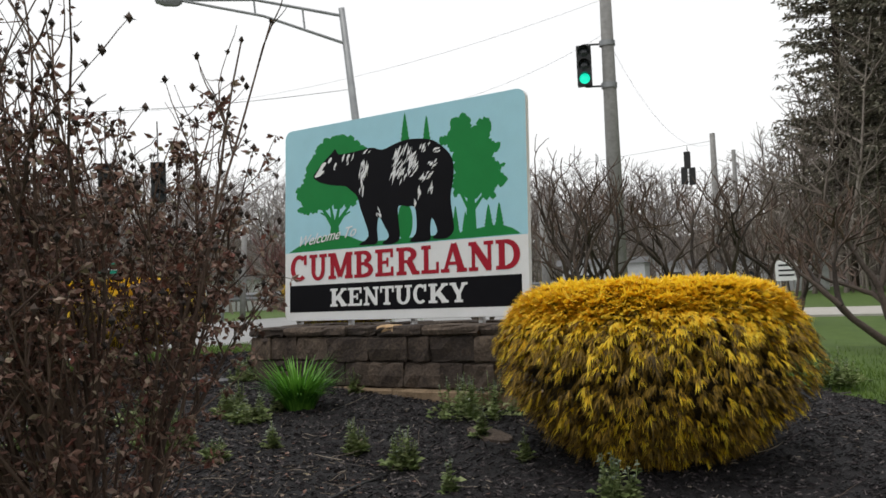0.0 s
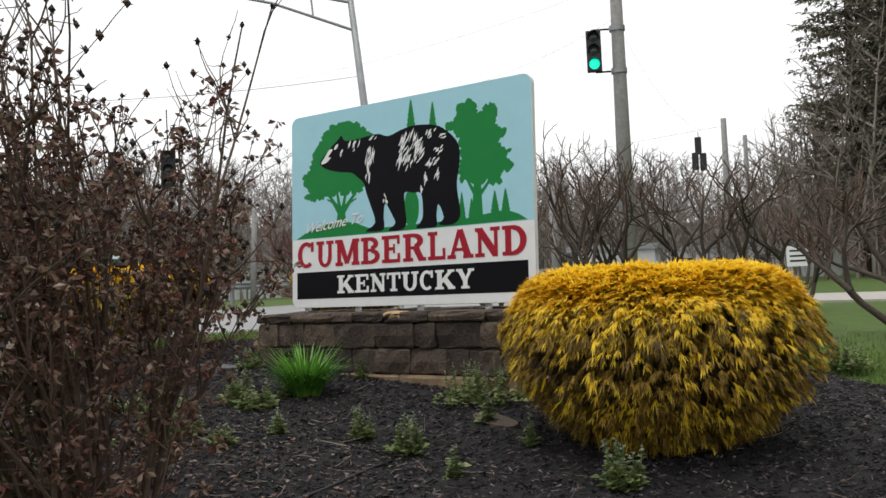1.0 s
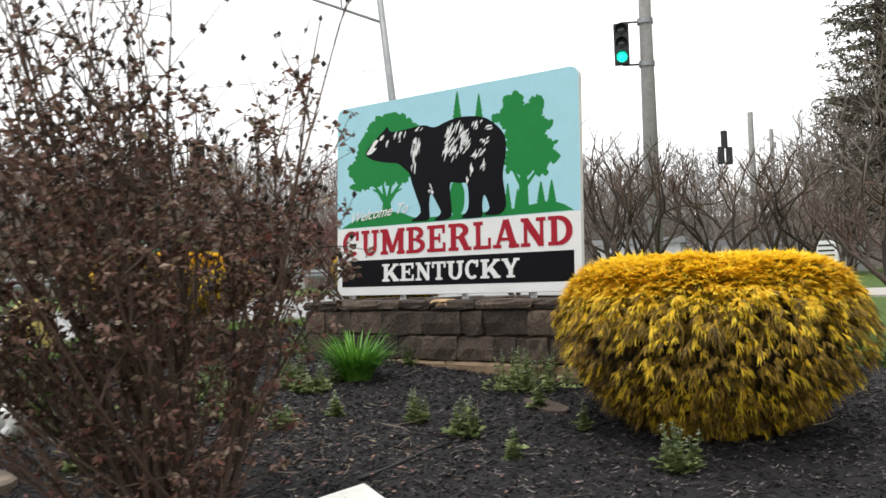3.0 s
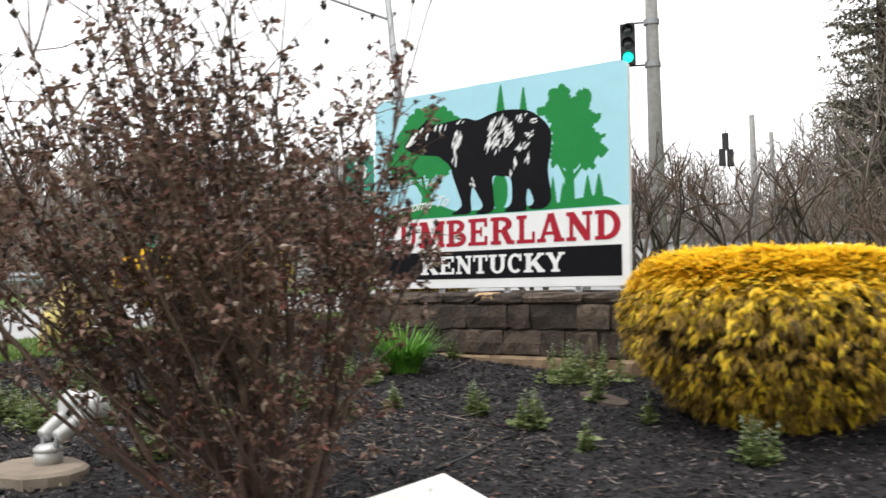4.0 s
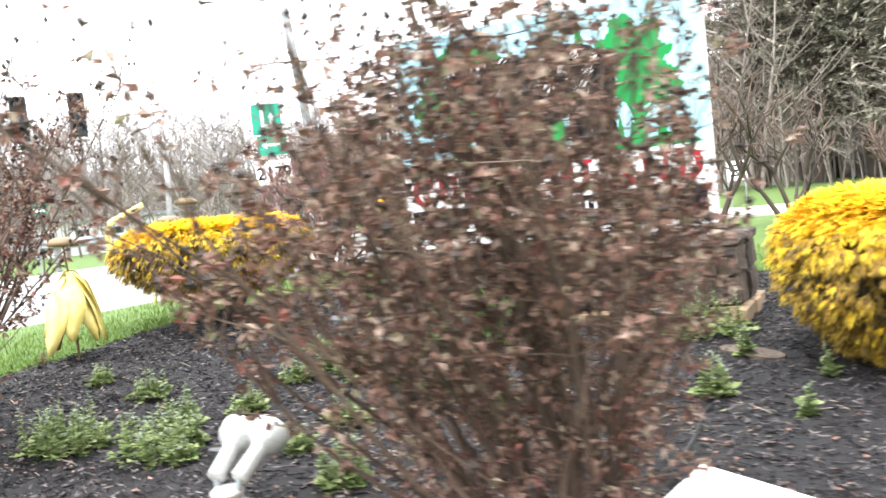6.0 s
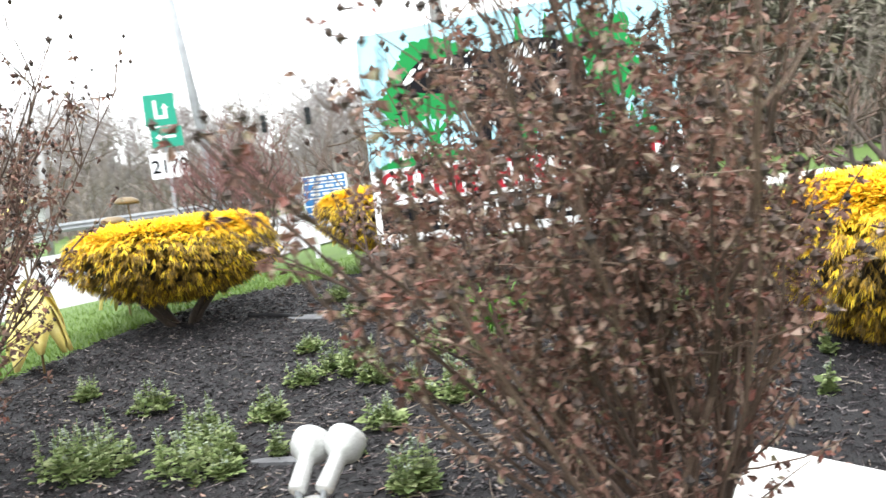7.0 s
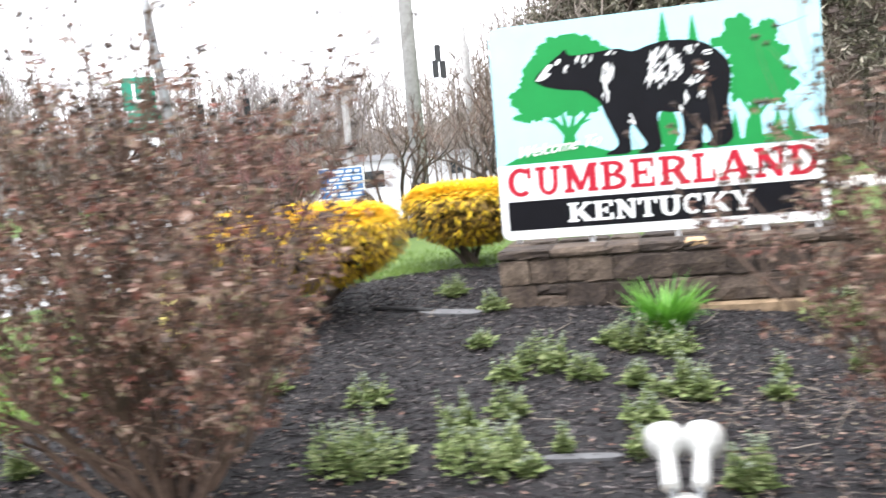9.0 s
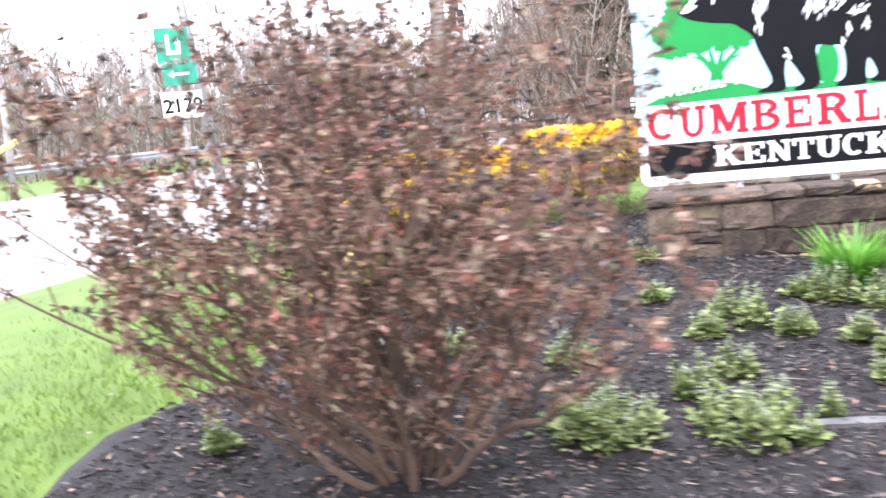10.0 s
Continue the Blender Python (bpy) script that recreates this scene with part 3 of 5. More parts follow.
courses = ((-0.16, 0.125, "tan_stone", 0.03, 0.35, 0.7), (0.13, 0.315, "stone", 0.0, 0.2, 0.44), (0.322, 0.505, "stone", 0.0, 0.18, 0.46), (0.512, 0.585, "stone", 0.01, 0.22, 0.5))
for z0, z1, mat, out, short, long_ in courses:
    x = wall_x0 - out
    while x < wall_x1 + out - 0.02:
        w = min(rnd(short, long_), wall_x1 + out - x)
        if wall_x1 + out - (x + w) < 0.12:
            w = wall_x1 + out - x
        two = z1 - z0 > 0.15 and out == 0 and random.random() < 0.3
        dy = rnd(-0.012, 0.008)
        if two:
            zm = z0 + (z1 - z0) * rnd(0.4, 0.6)
            stone_block(x, x + w - 0.012, wall_y0 + dy, -0.1, z0, zm - 0.005, mat)
            stone_block(x, x + w - 0.012, wall_y0 + dy, -0.1, zm + 0.005, z1, mat)
        else:
            stone_block(x, x + w - 0.012, wall_y0 - out + dy, -0.1, z0, z1, mat)
        stone_block(x, x + w - 0.012, 0.1, wall_y1 + out, z0, z1, mat)
        x += w
    for xe0, xe1 in ((wall_x0 - out - 0.004, wall_x0 + 0.2), (wall_x1 - 0.2, wall_x1 + out + 0.004)):
        stone_block(xe0, xe1, -0.088, 0.088, z0, z1, mat)
stone_block(1.39, 1.53, -0.44, -0.3, 0.53, 0.592, "pale_stone", 0.006)


# ---- shrubs ----
def bend(p, d, length, bits, wander, lift):
    """A wandering shoot from p along d."""
    pts = [p.copy()]
    d = d.normalized()
    for _ in range(bits):
        d = (d + Vector((rnd(-wander, wander), rnd(-wander, wander), rnd(-wander, wander) + lift))).normalized()
        p = p + d * length / bits
        pts.append(p.copy())
    return pts


def rose_shrub(x, y, height, spread, seed, stems=34, falloff=0.2, lean=(0, 0)):
    random.seed(seed)
    base = Vector((x, y, soil(x, y) - 0.03))
    wood, leaf, red, hips = Soup(), Soup(), Soup(), Soup()

    def foliage(pts, n, size):
        """Drooping leaves bunched at a few nodes, most of them near the shoot's end."""
        done = 0
        while done < n:
            q = 1 - 0.85 * random.random() ** 1.5
            k = q * (len(pts) - 1)
            i = min(int(k), len(pts) - 2)
            node = pts[i].lerp(pts[i + 1], k - i)
            if random.random() < 0.85 * smooth01(0.5, 0.95, (node.z - base.z) / height):
                done += 6
                continue
            bunch = random.random() < 0.07
            for _ in range(random.randint(4, 7)):
                d = Vector((rnd(-1, 1), rnd(-1, 1), rnd(-1.1, 0.5)))
                p = node + d * rnd(0.0, 0.016)
                up = Vector((rnd(-1, 1), rnd(-1, 1), rnd(-0.2, 1)))
                L = size * rnd(0.5, 1.2)
                (red if bunch and random.random() < 0.8 else leaf).leaf(p, d, up, L, L * rnd(0.4, 0.65), rnd(-0.8, 0.8))
                done += 1

    def tip(p, d):
        hips.nut(p + d.normalized() * 0.008, rnd(0.009, 0.017))
        for _ in range(4):
            hips.leaf(p, Vector((rnd(-1, 1), rnd(-1, 1), rnd(-0.2, 1))), Vector((0, 0, 1)), rnd(0.018, 0.03), 0.01)

    for n in range(stems):
        if n % 4 == 0:
            a0, k0 = 2 * math.pi * ((n // 4 * 0.5698 + 0.1) % 1.0), ((n // 4 * 0.7549 + 0.5) % 1.0) ** 0.6
            p0 = base + Vector((math.cos(a0), math.sin(a0), 0)) * 0.15 * k0
            th = radians(spread) * k0 * 0.9
            d0 = Vector((math.cos(a0) * math.sin(th) + lean[0], math.sin(a0) * math.sin(th) + lean[1], math.cos(th)))
            trunk = bend(p0, d0, height * rnd(0.2, 0.34), 5, 0.24, 0.0)
            wood.tube(trunk, [0.018, 0.0165, 0.015, 0.0135, 0.0125, 0.0115], 6)
            for _ in range(6):
                low = bend(trunk[random.randint(1, 5)], Vector((rnd(-1, 1), rnd(-1, 1), rnd(0.1, 1.0))), rnd(0.25, 0.5), 5, 0.2, 0.08)
                wood.tube(low, [0.0045, 0.004, 0.0035, 0.003, 0.0025, 0.002], 4)
                foliage(low, random.randint(16, 24), 0.037)
        far = random.random() < 0.36
        a, k = a0 + rnd(-0.75, 0.75), min(1.0, max(0.0, k0 + rnd(-0.3, 0.3))) * (1.1 if far else 1.0)
        p = trunk[random.choice((2, 3, 4, 5, 5))]
        th = radians(spread) * k
        d = Vector((math.cos(a) * math.sin(th) + lean[0], math.sin(a) * math.sin(th) + lean[1], math.cos(th)))
        tall = height * (1.0 - falloff * k) * (rnd(0.98, 1.12) if far else rnd(0.62, 0.88)) - (p - base).length * 0.92
        main = bend(p, d, tall, 10, 0.09 if far else 0.14, 0.035)
        r0 = rnd(0.0065, 0.011)
        wood.tube(main, [r0 * (1 - 0.7 * i / 10) for i in range(11)], 5)
        foliage(main[2:], 10 if far else 18, 0.04)
        tip(main[-1], main[-1] - main[-2])
        for _ in range(random.randint(5, 7) if far else random.randint(8, 10)):
            i = random.choice((1, 2, 3, 4, 5, 5, 6, 6, 7, 7, 8, 8, 9))
            q = main[i]
            side = Vector((rnd(-1, 1), rnd(-1, 1), rnd(0.0, 1.0))) + (main[i] - main[i - 1]).normalized() * 0.8
            twig = bend(q, side, height * rnd(0.1, 0.23), 5, 0.22, 0.05)
            wood.tube(twig, [0.0042 * (1 - 0.14 * j) for j in range(6)], 4)
            foliage(twig, random.randint(11, 16) // (2 if far else 1), 0.036)
            tip(twig[-1], twig[-1] - twig[-2])
            for _ in range(random.randint(1, 3)):
                e = twig[random.randint(1, 5)]
                small = bend(e, Vector((rnd(-1, 1), rnd(-1, 1), rnd(-0.1, 1.2))), rnd(0.07, 0.2), 3, 0.25, 0.05)
                wood.tube(small, [0.0026, 0.0022, 0.0018, 0.0014], 3)
                foliage(small, random.randint(6, 10), 0.033)
                if random.random() < 0.35:
                    tip(small[-1], small[-1] - small[-2])
    shrub = thing("rose_shrub", base, "tall brown rose shrub with withered leaves and dried seed heads", "shrub", "rose shrubs in the bed")
    tagged(local(part("stem_tangle", wood, "twig", shrub, "thin reddish-brown stems"), base), kind="stuff")
    tagged(local(part("leaves", leaf, "dead_leaf", shrub, "withered brown leaves"), base), kind="stuff")
    tagged(local(part("red_leaves", red, "red_leaf", shrub, "dull red leaves"), base), kind="stuff")
    tagged(local(part("seed_head_mass", hips, "hip", shrub, "dark dried seed heads"), base), kind="stuff")
    return shrub


rose_shrub(2.54, -3.6, 2.25, 42, 21, 72, 0.12, (-0.13, -0.18))
rose_shrub(-0.85, -3.7, 2.2, 56, 22, 84, 0.06, (-0.06, -0.02))


def golden_cypress(x, y, z0, z1, half_x, half_y, seed, sprays=7500, tuck=0.62):
    """A sheared golden thread-leaf mound: flat top, bulging sides, drooping threads."""
    random.seed(seed)
    base = Vector((x, y, soil(x, y) - 0.02))
    bright, old_shade, core = Soup(), Soup(), Soup()
    zc = z0 + (z1 - z0) * 0.52

    def skin(a, b, k=1.0):
        """a: round, b: -1 at the underside to 1 at the crown."""
        up = b >= 0
        e = 0.38 if up else 0.52
        cb, sb = abs(math.cos(b * math.pi / 2)) ** e, abs(math.sin(b * math.pi / 2)) ** (0.8 if up else 1.0)
        lump = 1 + 0.05 * noise.noise((math.cos(a) * 2 + seed, math.sin(a) * 2, b * 2)) + 0.025 * noise.noise((math.cos(a) * 6, math.sin(a) * 6 + seed, b * 6))
        lower = 1 - (1 - tuck) * max(0, -b) ** 1.15
        r = cb * lump * k * lower if not up else cb * lump * k
        z = zc + (z1 - zc) * sb * lump * k if up else zc - (zc - z0) * sb * k
        return Vector((x + half_x * r * math.cos(a), y + half_y * r * math.sin(a), base.z + z))

    # closed core whose dark colour fills the foliage gaps with shade
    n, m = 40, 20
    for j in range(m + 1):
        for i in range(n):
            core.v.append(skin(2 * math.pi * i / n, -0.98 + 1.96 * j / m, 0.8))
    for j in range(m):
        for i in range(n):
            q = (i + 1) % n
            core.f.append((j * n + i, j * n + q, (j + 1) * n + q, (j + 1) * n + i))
    for layer_k, count, soup_now in ((0.86, sprays // 2, old_shade), (0.94, sprays, bright)):
        for _ in range(count):
            a = rnd(0, 2 * math.pi)
            b = rnd(-0.95, 1.0) if random.random() < 0.55 else rnd(0.1, 1.0)
            q = skin(a, b)
            clump = noise.noise(q * 15 + Vector((seed, 0, 0)))
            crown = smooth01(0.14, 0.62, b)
            outer = soup_now is bright
            if outer and clump < -0.1 - 0.6 * crown:
                continue
            p = skin(a, b, layer_k + 0.06 * clump * (1 - 0.5 * crown) + rnd(-0.025, 0.025))
            o = Vector((math.cos(a), math.sin(a), 0))
            side = Vector((-o.y, o.x, 0))
            # shade by colour: dark threads thicken down the flanks, crown stays bright
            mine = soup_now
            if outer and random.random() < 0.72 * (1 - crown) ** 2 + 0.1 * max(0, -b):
                mine = old_shade
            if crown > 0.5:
                mine = old_shade if outer and random.random() < 0.2 * smooth01(0.12, 0.4, noise.noise(q * 2.6 + Vector((0, seed, 0)))) else bright
            axis = o * rnd(0.5, 0.95) + Vector((0, 0, rnd(-0.45, 0.05) * (1 - crown) + rnd(0.02, 0.3) * crown)) + Vector((rnd(-0.7, 0.7), rnd(-0.7, 0.7), 0)) * crown + side * rnd(-0.4, 0.4)
            fall = Vector((0, 0, -1)) * (rnd(0.45, 0.85) * (1 - crown) + rnd(-0.1, 0.25) * crown)
            L = rnd(0.04, 0.075)
            for _ in range(8):
                fan = side * rnd(-0.5, 0.5) + Vector((rnd(-0.2, 0.2), rnd(-0.2, 0.2), rnd(-0.2, 0.2)))
                k = rnd(0.0, 0.45)
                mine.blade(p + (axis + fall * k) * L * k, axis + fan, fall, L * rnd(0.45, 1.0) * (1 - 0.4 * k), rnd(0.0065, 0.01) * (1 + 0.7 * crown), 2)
    shrub = thing("golden_cypress", base, "clipped golden-yellow thread-leaf cypress on dark mulch", "shrub", "golden cypress shrubs")
    local(part("inner_mass", core, "shaded_core", shrub, "dry twig core, darkened as gap shade"), base)
    tagged(local(part("older_foliage", old_shade, "old_shade_gold", shrub, "olive-brown older threads, also shade painted on the sides"), base), kind="stuff")
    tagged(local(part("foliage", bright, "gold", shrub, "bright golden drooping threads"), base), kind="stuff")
    for _ in range(7):
        a = rnd(0, 2 * math.pi)
        q = Vector((x + half_x * 0.55 * math.cos(a), y + half_y * 0.55 * math.sin(a), base.z + z0 + 0.2))
        wood = Soup()
        wood.tube(bend(base + Vector((rnd(-0.08, 0.08), rnd(-0.08, 0.08), -0.02)), q - base, (q - base).length, 5, 0.1, 0.0), [0.03, 0.027, 0.024, 0.02, 0.017, 0.013], 6)
        local(part("stem", wood, "bark", shrub, "dark bare stem", smooth=True), base)


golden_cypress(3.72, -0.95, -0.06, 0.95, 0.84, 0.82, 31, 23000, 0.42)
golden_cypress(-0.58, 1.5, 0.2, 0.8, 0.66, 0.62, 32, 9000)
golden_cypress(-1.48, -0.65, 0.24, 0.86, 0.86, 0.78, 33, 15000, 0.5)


def herb(x, y, size, tall, seed, upright=8):
    random.seed(seed)
    z = soil(x, y)
    leaf, tips, stem = Soup(), Soup(), Soup()
    for _ in range(upright):
        a, k = rnd(0, 6.283), math.sqrt(random.random()) * size
        p = Vector((x + k * math.cos(a), y + k * math.sin(a), z - 0.01))
        h = tall * rnd(0.5, 1.05)
        top = p + Vector((rnd(-0.03, 0.03), rnd(-0.03, 0.03), h))
        stem.tube([p, top], [0.003, 0.002], 3)
        for i in range(int(14 + 70 * h)):
            q = i / (14 + 70 * h)
            w = rnd(0, 6.283)
            L = rnd(0.034, 0.058) * (1.2 - 0.85 * q)
            (tips if q > 0.78 else leaf).leaf(p.lerp(top, q), Vector((math.cos(w), math.sin(w), rnd(-0.2, 0.6))), Vector((0, 0, 1)), L, L * 0.92, rnd(0, 0.3))
    for _ in range(int(60 * size / 0.12)):
        a, k = rnd(0, 6.283), math.sqrt(random.random()) * size * 1.25
        p = Vector((x + k * math.cos(a), y + k * math.sin(a), z + rnd(0.005, 0.05)))
        L = rnd(0.035, 0.062)
        leaf.leaf(p, Vector((math.cos(a), math.sin(a), rnd(0, 0.6))), Vector((rnd(-0.3, 0.3), rnd(-0.3, 0.3), 1)), L, L * 0.95, 0.2)
    e = thing("herb_clump", (x, y, z), "small green herb clump with grey-green tips in mulch", "herb", "herb clumps in the bed")
    tagged(local(part("stalk_mass", stem, "mint", e), (x, y, z)), kind="stuff")
    tagged(local(part("foliage", leaf, "mint", e), (x, y, z)), kind="stuff")
    tagged(local(part("flowering_top", tips, "mint_tip", e, "grey-green flower tips"), (x, y, z)), kind="stuff")


HERBS = ((-0.47, 0.05, 0.13), (-0.03, -0.49, 0.11), (0.06, -1.45, 0.09), (0.5, -1.82, 0.2), (0.87, -1.42, 0.07), (0.76, -2.02, 0.1), (1.25, -1.6, 0.14), (1.37, -2.32, 0.12), (1.03, -2.16, 0.08), (0.32, -2.08, 0.09), (0.41, -2.62, 0.11),
         (1.1, -2.69, 0.1), (1.16, -2.33, 0.06), (1.08, -3.08, 0.06), (-0.34, -2.58, 0.11), (-0.95, -2.4, 0.07), (-0.16, -3.3, 0.26), (0.41, -3.26, 0.22), (0.62, -3.34, 0.05), (1.75, -2.32, 0.06))
for i, (x, y, r) in enumerate(HERBS):
    herb(x, y, r * 0.8, 0.13 + 0.5 * r, 100 + i, max(4, int(130 * r)))
HERBS_B = ((1.81, -1.96, 0.04), (0.75, -3.11, 0.04), (1.51, -3.38, 0.12), (0.23, -2.92, 0.12), (2.39, -0.66, 0.26), (2.26, -1.74, 0.08), (2.68, -1.87, 0.11), (1.23, -0.52, 0.06), (2.72, -1.17, 0.05), (3.17, -1.44, 0.04), (3.12, -2.07, 0.03),
           (1.17, -1.25, 0.06), (3.87, -1.84, 0.12), (1.01, -1.53, 0.14), (1.29, -2.19, 0.1), (4.22, 1.4, 0.15), (-1.7, -3.55, 0.08))
for i, (x, y, r) in enumerate(HERBS_B):
    herb(x, y, r * (0.6 if r < 0.15 else 1.0), min(0.28, 0.17 + 0.6 * r), 140 + i, max(4, int(130 * r)))

# daylily tuft in front of the wall
random.seed(51)
tuft = Soup()
tx, ty = 1.22, -1.12
tz = soil(tx, ty)
for _ in range(420):
    a, k = rnd(0, 6.283), math.sqrt(random.random())
    p = Vector((tx + 0.1 * k * math.cos(a), ty + 0.1 * k * math.sin(a), tz - 0.01))
    tuft.blade(p, Vector((math.cos(a) * (0.05 + 0.3 * k) + rnd(-0.12, 0.12), math.sin(a) * (0.05 + 0.3 * k) + rnd(-0.12, 0.12), 1)), Vector((math.cos(a) * 0.3, math.sin(a) * 0.3, -rnd(0.05, 0.65))), rnd(0.26, 0.46), rnd(0.012, 0.02), 6)
lily = thing("daylily_tuft", (tx, ty, tz), "bright green daylily tuft beside the stone wall", "plant")
local(part("leaves", tuft, "lily", lily), (tx, ty, tz))

# ---- small things in the bed ----
# pair of floodlights on a round box
fx, fy = 1.25, -3.76
fz = soil(fx, fy)
stone = Soup()
random.seed(61)
for z, k in ((-0.06, 1.0), (0.035, 1.0), (0.05, 0.92)):
    for i in range(14):
        a = 6.283 * i / 14
        q = k * (1 + 0.12 * noise.noise((math.cos(a) * 2, math.sin(a) * 2, 4)))
        stone.v.append(Vector((fx + 0.26 * q * math.cos(a), fy - 0.05 + 0.2 * q * math.sin(a), fz + z)))
for r in range(2):
    for i in range(14):
        j = (i + 1) % 14
        stone.f.append((r * 14 + i, r * 14 + j, r * 14 + 14 + j, r * 14 + 14 + i))
stone.f.append(tuple(range(28, 42)))
tagged(part("flat_rock", stone, "dirt", smooth=False), "flat tan sandstone rock under the floodlights", "rock")
flood = thing("floodlight", (fx, fy, fz + 0.05), "white twin floodlight on a round junction box", "lamp")
s = Soup()
s.lathe([(0.0, 0.0), (0.062, 0.0), (0.062, 0.045), (0.057, 0.05), (0.057, 0.056), (0.064, 0.058), (0.064, 0.07), (0.045, 0.085), (0.0, 0.09)], at=(fx, fy, fz + 0.05), sides=24)
local(part("junction_box", s, "lamp_metal", flood, "round white metal box", smooth=True), (fx, fy, fz + 0.05))
for dx, dy, ax in ((-0.05, 0.0, (-0.1, 1.45, 1.0)), (0.055, 0.01, (0.2, 1.45, 1.0))):
    p0 = Vector((fx + dx, fy + dy, fz + 0.165))
    d = Vector(ax).normalized()
    s = Soup()
    s.lathe([(0.0, 0.0), (0.03, 0.0), (0.035, 0.01), (0.034, 0.13), (0.042, 0.145), (0.066, 0.165), (0.077, 0.19), (0.078, 0.235), (0.072, 0.25), (0.067, 0.248), (0.056, 0.21), (0.0, 0.19)], d, p0, 24)
    local(part("lamp_head", s, "lamp_metal", flood, "white bell-shaped lamp holder", smooth=True), (fx, fy, fz + 0.05))
    k = Soup()
    k.tube([Vector((fx + dx * 0.8, fy, fz + 0.09)), p0 + d * 0.01], [0.014, 0.014], 10, True)
    local(part("knuckle", k, "galv", flood, "grey swivel joint"), (fx, fy, fz + 0.05))

# white stone slab lying in the mulch
slab = Soup()
outline = [(2.79, -2.8), (2.68, -3.3), (2.9, -3.62), (3.5, -3.55), (3.42, -3.12)]
for dz, k in ((-0.05, 1.0), (0.028, 1.0), (0.04, 0.985)):
    for x, y in outline:
        slab.v.append(Vector((3.02 + (x - 3.02) * k, -3.3 + (y + 3.3) * k, soil(x, y) + dz)))
for r in range(2):
    for i in range(5):
        j = (i + 1) % 5
        slab.f.append((r * 5 + j, r * 5 + i, r * 5 + 5 + i, r * 5 + 5 + j)[::-1])
slab.f.append((10, 11, 12, 13, 14))
tagged(part("stone_slab", slab, "white_slab"), "white flat stone slab lying in the mulch", "stone slab")

def slate_piece(x, y, length, wide, turn, mat="slate"):
    s = Soup()
    c, n = math.cos(radians(turn)), math.sin(radians(turn))
    top = []
    for i in range(12):
        a = 6.283 * i / 12
        u, v = length / 2 * math.copysign(abs(math.cos(a)) ** 0.6, math.cos(a)), wide / 2 * math.sin(a) * (1 + 0.2 * noise.noise((a, x, y)))
        top.append((x + c * u - n * v, y + n * u + c * v))
    s.v += [Vector((a, b, soil(a, b) - 0.01)) for a, b in top] + [Vector((a, b, soil(a, b) + 0.022)) for a, b in top]
    s.f.append(tuple(range(12, 24)))
    s.f += [(i, (i + 1) % 12, 12 + (i + 1) % 12, 12 + i) for i in range(12)]
    return tagged(part("slate", s, mat), "thin grey slate lying in the mulch", "stone", "slates in the bed")


slate_piece(-0.35, -0.55, 0.5, 0.16, -4)
slate_piece(0.83, -3.17, 0.36, 0.07, 12)
slate_piece(2.75, -1.12, 0.4, 0.16, -25, "stone")

edging = Soup()
edging.tube([Vector((-0.98 + 0.1 * i, -0.5 + 0.03 * math.sin(i), soil(-0.98 + 0.1 * i, -0.5) + 0.025)) for i in range(6)], [0.018] * 6, 6, True)
tagged(part("edging_strip", edging, "plastic_black", smooth=True), "black plastic edging strip on the mulch", "edging")
hose = Soup()
hose.tube([Vector((2.69 - 0.012 * math.sin(i), -2.02 - 0.1 * i, soil(2.69, -2.02 - 0.1 * i) + 0.012)) for i in range(8)], [0.009] * 8, 8, True)
tagged(part("cable", hose, "plastic_black", smooth=True), "black cable half buried in mulch", "cable")


def yard_flower(x, y, tall, mat, seed, label, petals=8, width=0.14):
    random.seed(seed)
    z = soil(x, y) if bed_reach(x, y) < 1 else lie(x, y)
    e = thing("yard_flower", (x, y, z), label, "garden ornament")
    s = Soup()
    s.tube([(x, y, z - 0.03), (x + 0.01, y, z + tall * 0.6), (x - 0.02, y, z + tall)], [0.009, 0.008, 0.007], 8)
    local(part("stake", s, "brown_metal", e, "thin metal stake"), (x, y, z))
    s = Soup()
    s.lathe([(0.0, 0.05), (0.06, 0.045), (0.1, 0.025), (0.115, 0.0), (0.1, -0.012), (0.0, -0.02)], (0.1, 0, 1), (x - 0.02, y, z + tall), 18)
    local(part("seed_head", s, "brown_metal", e, "domed brown metal centre", smooth=True), (x, y, z))
    for i in range(petals):
        a = 6.283 * i / petals + rnd(-0.2, 0.2)
        o = Vector((math.cos(a), math.sin(a), 0))
        t = Vector((-o.y, o.x, 0))
        L, splay, curl = tall * rnd(0.48, 0.7), rnd(0.22, 0.4), rnd(-0.06, 0.06)
        start = Vector((x - 0.01, y, z + tall * rnd(0.68, 0.78)))
        s = Soup()
        n = 8
        for j in range(n + 1):
            k = j / n
            c = start + o * (0.025 + splay * k - 0.3 * splay * k * k) + t * curl * k * k + Vector((0, 0, 0.06 * math.sin(k * 3) - L * k))
            w = width * (math.sin(math.pi * min(1, k * 0.9 + 0.07)) ** 0.7) / 2
            c = c + t * 0.012 * math.sin(9 * k + i)
            for u, b in ((-1, 0.026 * k), (0, 0), (1, 0.026 * k)):
                s.v.append(c + t * w * u - o * b)
        for j in range(n):
            for u in range(2):
                q = j * 3 + u
                s.f.append((q, q + 1, q + 4, q + 3))
        ob = local(part("petal", s, mat, e, smooth=True), (x, y, z))
        so = ob.modifiers.new("sheet", "SOLIDIFY")
        so.thickness = 0.002


yard_flower(-1.74, -1.88, 0.84, "petal", 71, "yellow drooping metal flower on a stake", 10, 0.18)
yard_flower(-2.5, 0.2, 0.98, "petal_purple", 72, "purple drooping metal flower on a stake", 7)
